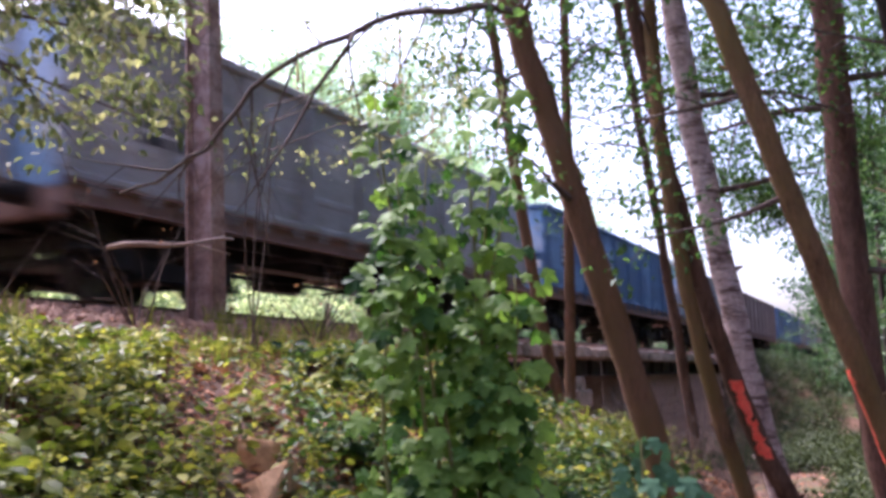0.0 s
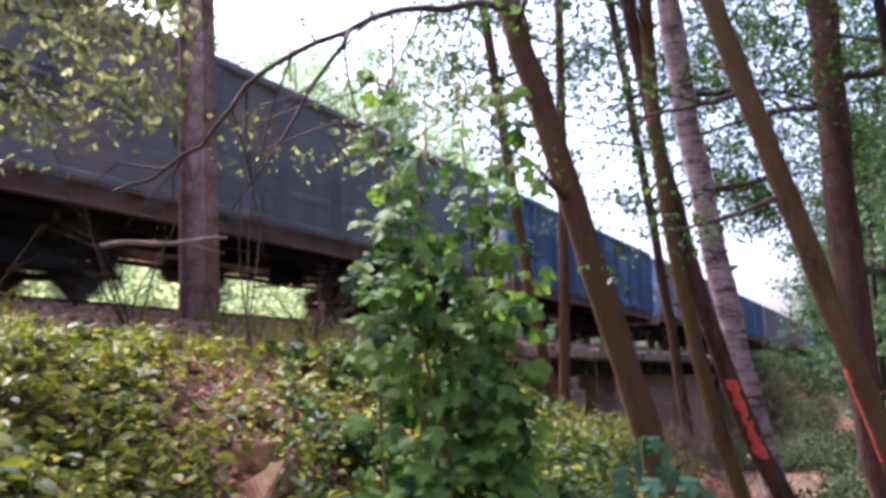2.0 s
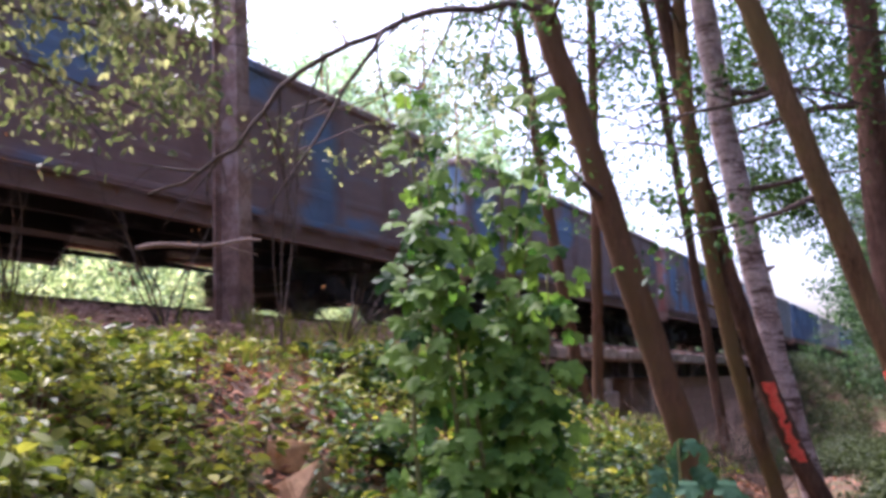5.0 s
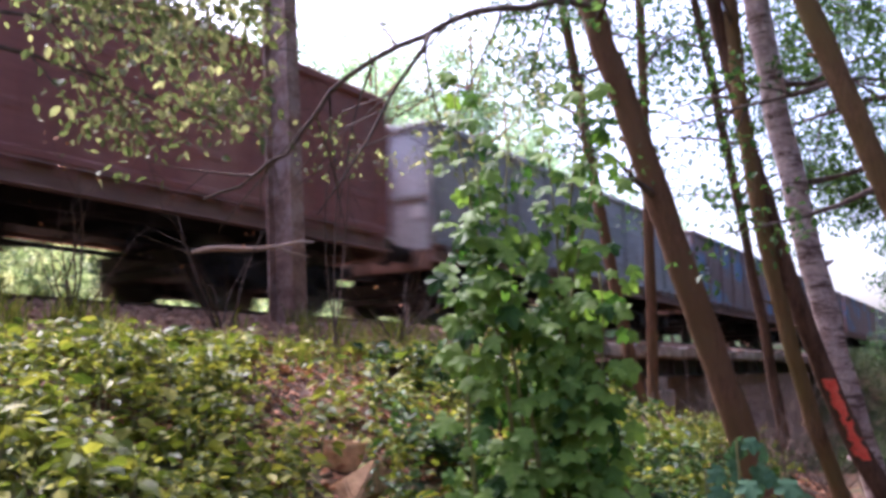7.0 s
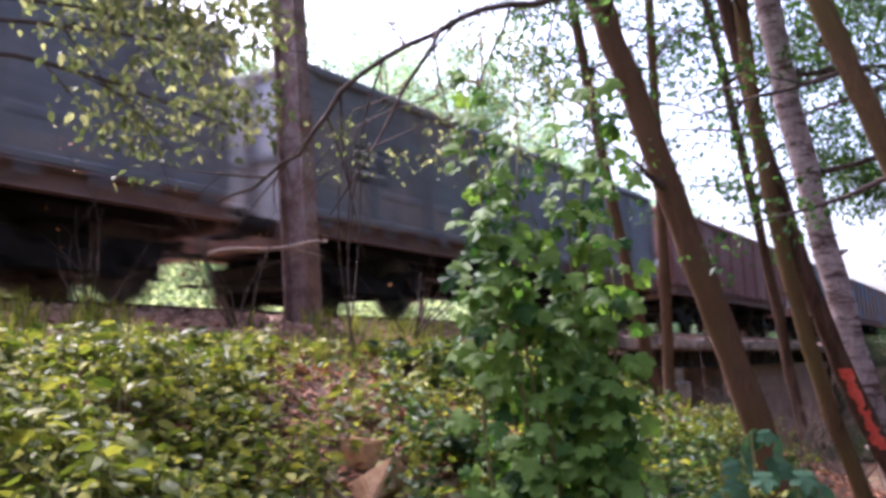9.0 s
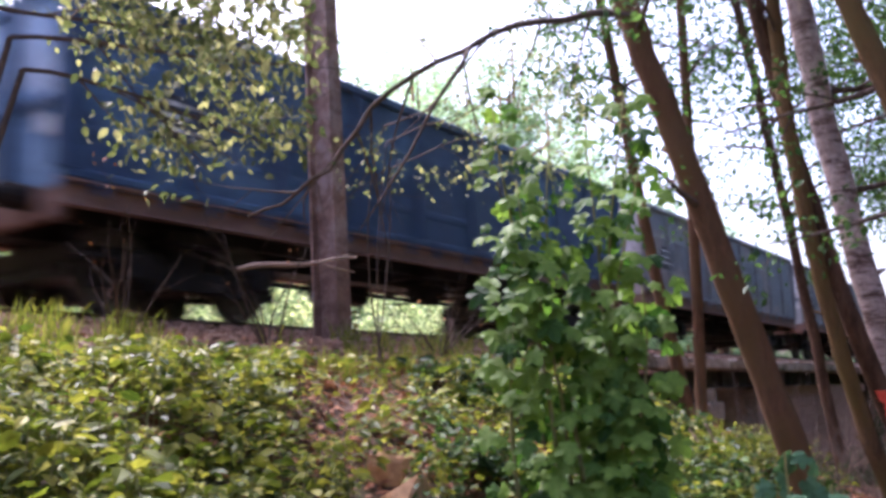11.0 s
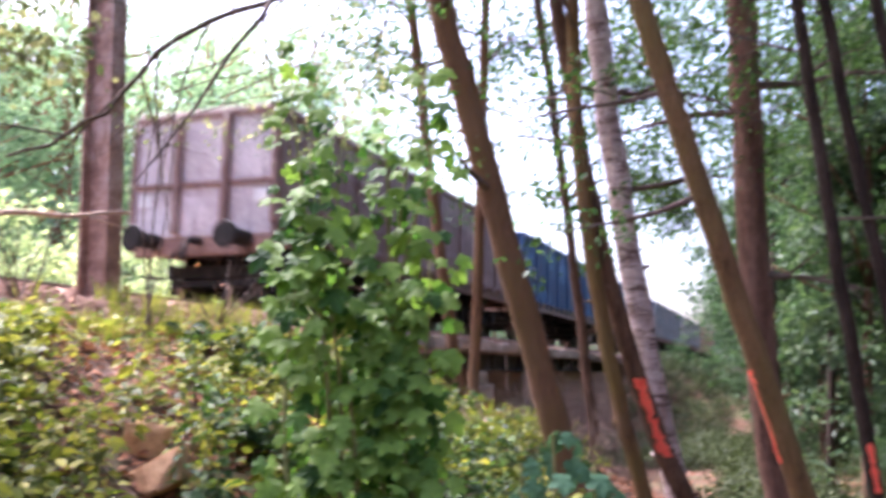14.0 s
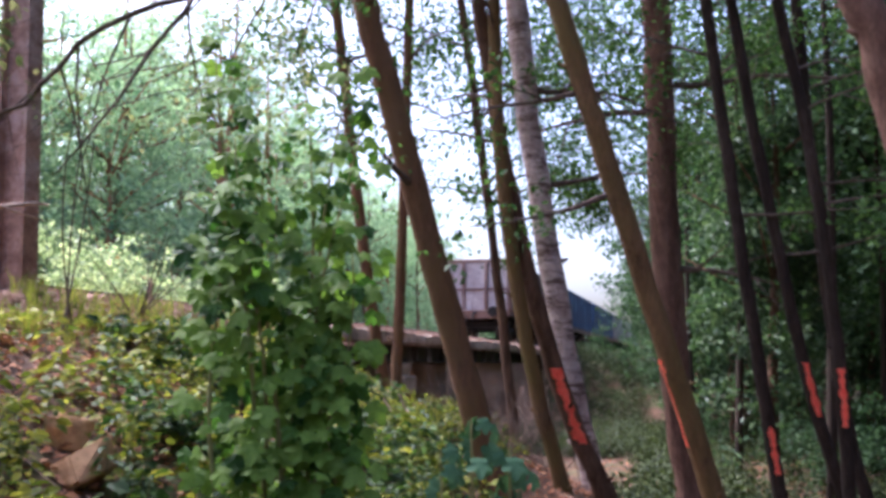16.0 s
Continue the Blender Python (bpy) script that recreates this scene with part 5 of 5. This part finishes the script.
def build_woods():
    rng = random.Random(97)
    proto = {}
    spec = {
        "broadleaf": [("broad", 1, 9.0, 2.9, LEAF_SUN_TINT, .17, 120, 34, BARK_RED, .12), ("broad", 2, 11.0, 3.2, LEAF_SUN_TINT, .18, 140, 34, BARK_PINE, .14)],
        "shade_dark_broadleaf": [("broad", 3, 10.0, 3.0, LEAF_SHADE_DARK, .135, 190, 58, BARK_DARK, .13), ("broad", 4, 8.0, 2.6, LEAF_SHADE_DARK, .13, 170, 58, BARK_DARK, .11)],
        "pine_tree": [("pine", 5, 15.0, 2.4, LEAF_SUN_TINT, .22, 70, 36, BARK_RED, .2)],
        "tall_tree": [("pine", 10, 13.5, 3.0, LEAF_SHADE_DARK, .16, 110, 34, BARK_SHADE_DARK, .085)],
        "spruce": [("conifer", 6, 11.0, 2.3, LEAF_CONIFER, .21, 230, 46, BARK_DARK, .14), ("conifer", 7, 8.0, 1.9, LEAF_CONIFER, .2, 200, 46, BARK_DARK, .11)],
        "sun_paled_bush": [("bush", 8, 3.2, 1.8, LEAF_SUN_PALED, .15, 84, 30, TWIG, .03), ("bush", 18, 2.6, 1.7, LEAF_SUN_PALED, .13, 90, 34, TWIG, .03)],
        "bush": [("bush", 9, 2.4, 1.6, LEAF_SHADE_DARK, .11, 80, 34, TWIG, .03)],
    }
    for name, variants in spec.items():
        for kind, seed, h, r, leaf, size, count, per, bark, tr in variants:
            r2 = random.Random(seed)
            cm = crown_mesh(kind, seed, h, r, leaf, size, count, per)
            g = Geo()
            pts = [(.12 * math.sin(i * .7 + seed), .12 * math.cos(i * .5 + seed), -.4 + (h * .97 + .4) * i / 10) for i in range(11)]
            g.tube(pts, [tr * (1 - .085 * i) for i in range(11)], 9, .06, r2)
            for k in range(10):
                z = h * ((.35 if seed != 10 else .5) + .045 * k) if kind != "bush" else h * .1
                a = r2.uniform(0, 6.28)
                g.tube([(0, 0, z), (.5 * r * math.cos(a), .5 * r * math.sin(a), z + .35 * r * .7), (.85 * r * math.cos(a), .85 * r * math.sin(a), z + .45 * r)], [tr * .4, tr * .22, tr * .06], 5)
            proto.setdefault(name, []).append((g.mesh("trunk", bark, True), cm))
    labels = {"broadleaf": ("broad-leaved tree, leaf colour lightened for sunlight", "tree"), "shade_dark_broadleaf": ("broad-leaved tree, leaf colour darkened for shade", "tree"), "pine_tree": ("tall pine with a reddish trunk", "tree"),
              "spruce": ("dark green spruce with hanging boughs", "tree"), "tall_tree": ("tall slim tree, bark and high crown darkened for shade", "tree"), "sun_paled_bush": ("leafy bush, leaf colour paled for sunlight", "bush"), "bush": ("leafy green bush at the edge of the wood", "bush")}
    names = {"broadleaf": "tree", "shade_dark_broadleaf": "tree", "pine_tree": "pine_tree", "tall_tree": "tree", "spruce": "spruce", "sun_paled_bush": "bush", "bush": "bush"}

    def plant(kind, x, y, scale):
        tm, cm = rng.choice(proto[kind])
        lab, cat = labels[kind]
        t = thing(names[kind], lab, cat, pose(x, y, ground_z(x, y), 0, 0, rng.uniform(0, 360)) @ Matrix.Scale(scale, 4), group="trees of the wood" if cat == "tree" else "bushes")
        part("trunk", tm, None, t)
        part("crown", cm, None, t)

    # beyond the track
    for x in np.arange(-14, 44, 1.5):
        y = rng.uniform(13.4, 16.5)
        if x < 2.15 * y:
            plant("sun_paled_bush", x + rng.uniform(-.6, .6), y, rng.uniform(.8, 1.25))
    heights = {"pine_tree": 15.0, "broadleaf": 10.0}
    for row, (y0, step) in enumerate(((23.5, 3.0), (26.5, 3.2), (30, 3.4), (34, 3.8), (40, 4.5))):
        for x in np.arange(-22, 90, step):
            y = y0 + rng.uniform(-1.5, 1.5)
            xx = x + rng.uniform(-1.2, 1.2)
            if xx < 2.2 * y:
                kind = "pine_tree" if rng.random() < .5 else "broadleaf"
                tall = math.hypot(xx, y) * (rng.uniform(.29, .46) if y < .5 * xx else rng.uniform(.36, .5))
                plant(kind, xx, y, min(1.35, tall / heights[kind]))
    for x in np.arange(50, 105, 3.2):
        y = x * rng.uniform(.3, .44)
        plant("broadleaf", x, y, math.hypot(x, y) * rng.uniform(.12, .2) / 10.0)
    # low trees far down the line
    for i in range(26):
        plant("broadleaf", rng.uniform(105, 160), rng.uniform(-5, 60), rng.uniform(.5, .75))
    for i in range(14):
        plant("bush", rng.uniform(48, 85), rng.uniform(14, 22), rng.uniform(.9, 1.4))
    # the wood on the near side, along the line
    # the trees of scale 1.5 are added to shade the far wagons
    for x, y, k, s in ((33, .3, "shade_dark_broadleaf", .9), (40, 3.4, "bush", 1.0), (46, 1.6, "shade_dark_broadleaf", 1.0), (55, 2.0, "shade_dark_broadleaf", 1.0), (64, 2.4, "shade_dark_broadleaf", 1.0), (74, 3.2, "shade_dark_broadleaf", 1.1), (38, -2.2, "shade_dark_broadleaf", 1.5), (48, -1.0, "shade_dark_broadleaf", 1.5), (58, -.2, "shade_dark_broadleaf", 1.5), (68, .6, "shade_dark_broadleaf", 1.5), (80, 1.4, "shade_dark_broadleaf", 1.5), (92, 2.4, "shade_dark_broadleaf", 1.5),
                       (30, .5, "shade_dark_broadleaf", 1.1), (26, -1.0, "shade_dark_broadleaf", 1.0), (38, 1.0, "spruce", 1.1), (50, 1.5, "spruce", 1.2), (44, .5, "shade_dark_broadleaf", 1.2), (35, -1, "spruce", 1.2)):
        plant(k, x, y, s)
    # high crowns, added partly to keep sun off the forest floor
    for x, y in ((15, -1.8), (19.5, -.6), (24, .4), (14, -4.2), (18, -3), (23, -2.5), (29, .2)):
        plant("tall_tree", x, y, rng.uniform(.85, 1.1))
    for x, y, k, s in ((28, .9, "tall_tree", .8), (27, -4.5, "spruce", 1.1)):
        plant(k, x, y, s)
    # its depth: rows of trees, the broad-leaved crowns coloured dark for shade
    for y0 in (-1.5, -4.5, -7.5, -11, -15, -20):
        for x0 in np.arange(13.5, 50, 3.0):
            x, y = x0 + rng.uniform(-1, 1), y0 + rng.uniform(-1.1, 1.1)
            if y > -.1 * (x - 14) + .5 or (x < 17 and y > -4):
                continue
            plant(rng.choice(["spruce", "shade_dark_broadleaf", "shade_dark_broadleaf", "spruce"]), x, y, rng.uniform(.9, 1.35))
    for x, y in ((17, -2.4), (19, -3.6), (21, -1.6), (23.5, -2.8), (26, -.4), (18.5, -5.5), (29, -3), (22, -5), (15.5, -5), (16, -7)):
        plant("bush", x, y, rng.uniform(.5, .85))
    # two more groups out of view, added to dim light from behind
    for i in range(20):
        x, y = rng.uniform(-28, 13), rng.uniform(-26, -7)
        plant("shade_dark_broadleaf", x, y, rng.uniform(1.0, 1.4))
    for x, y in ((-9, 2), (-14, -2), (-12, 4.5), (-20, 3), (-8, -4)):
        plant("shade_dark_broadleaf", x, y, rng.uniform(1.0, 1.3))


build_woods()


# ---- what moves ----
def travelled(t):
    """Metres that the train has gone at t seconds."""
    return -3.73 + 13.21 * t - 0.0537 * t * t


def motions():
    times = [0.5 * i for i in range(33)]
    for k, w in WAGONS.items():
        x0 = 10.06 - PITCH * k + BODY / 2
        walk(w, [(t, pose(x0 + travelled(t), TRACK_Y, 0)) for t in times])
    # wheels roll without slip; wheelsets of the same place on their bogie share one set of keys
    shared = {}
    for w in WAGONS.values():
        for ob in w.children_recursive:
            if not ob.name.startswith("wheelset"):
                continue
            side = 1 if ob.location.x > 0 else -1
            if side not in shared:
                walk(ob, [(i / 30, pose(side * .9, 0, .46, 0, math.degrees(travelled(i / 30)) / .455, 0)) for i in range(481)])
                shared[side] = ob.animation_data
            else:
                ob.rotation_mode = "QUATERNION"
                data = ob.animation_data_create()
                data.action = shared[side].action
                data.action_slot = shared[side].action_slot


motions()
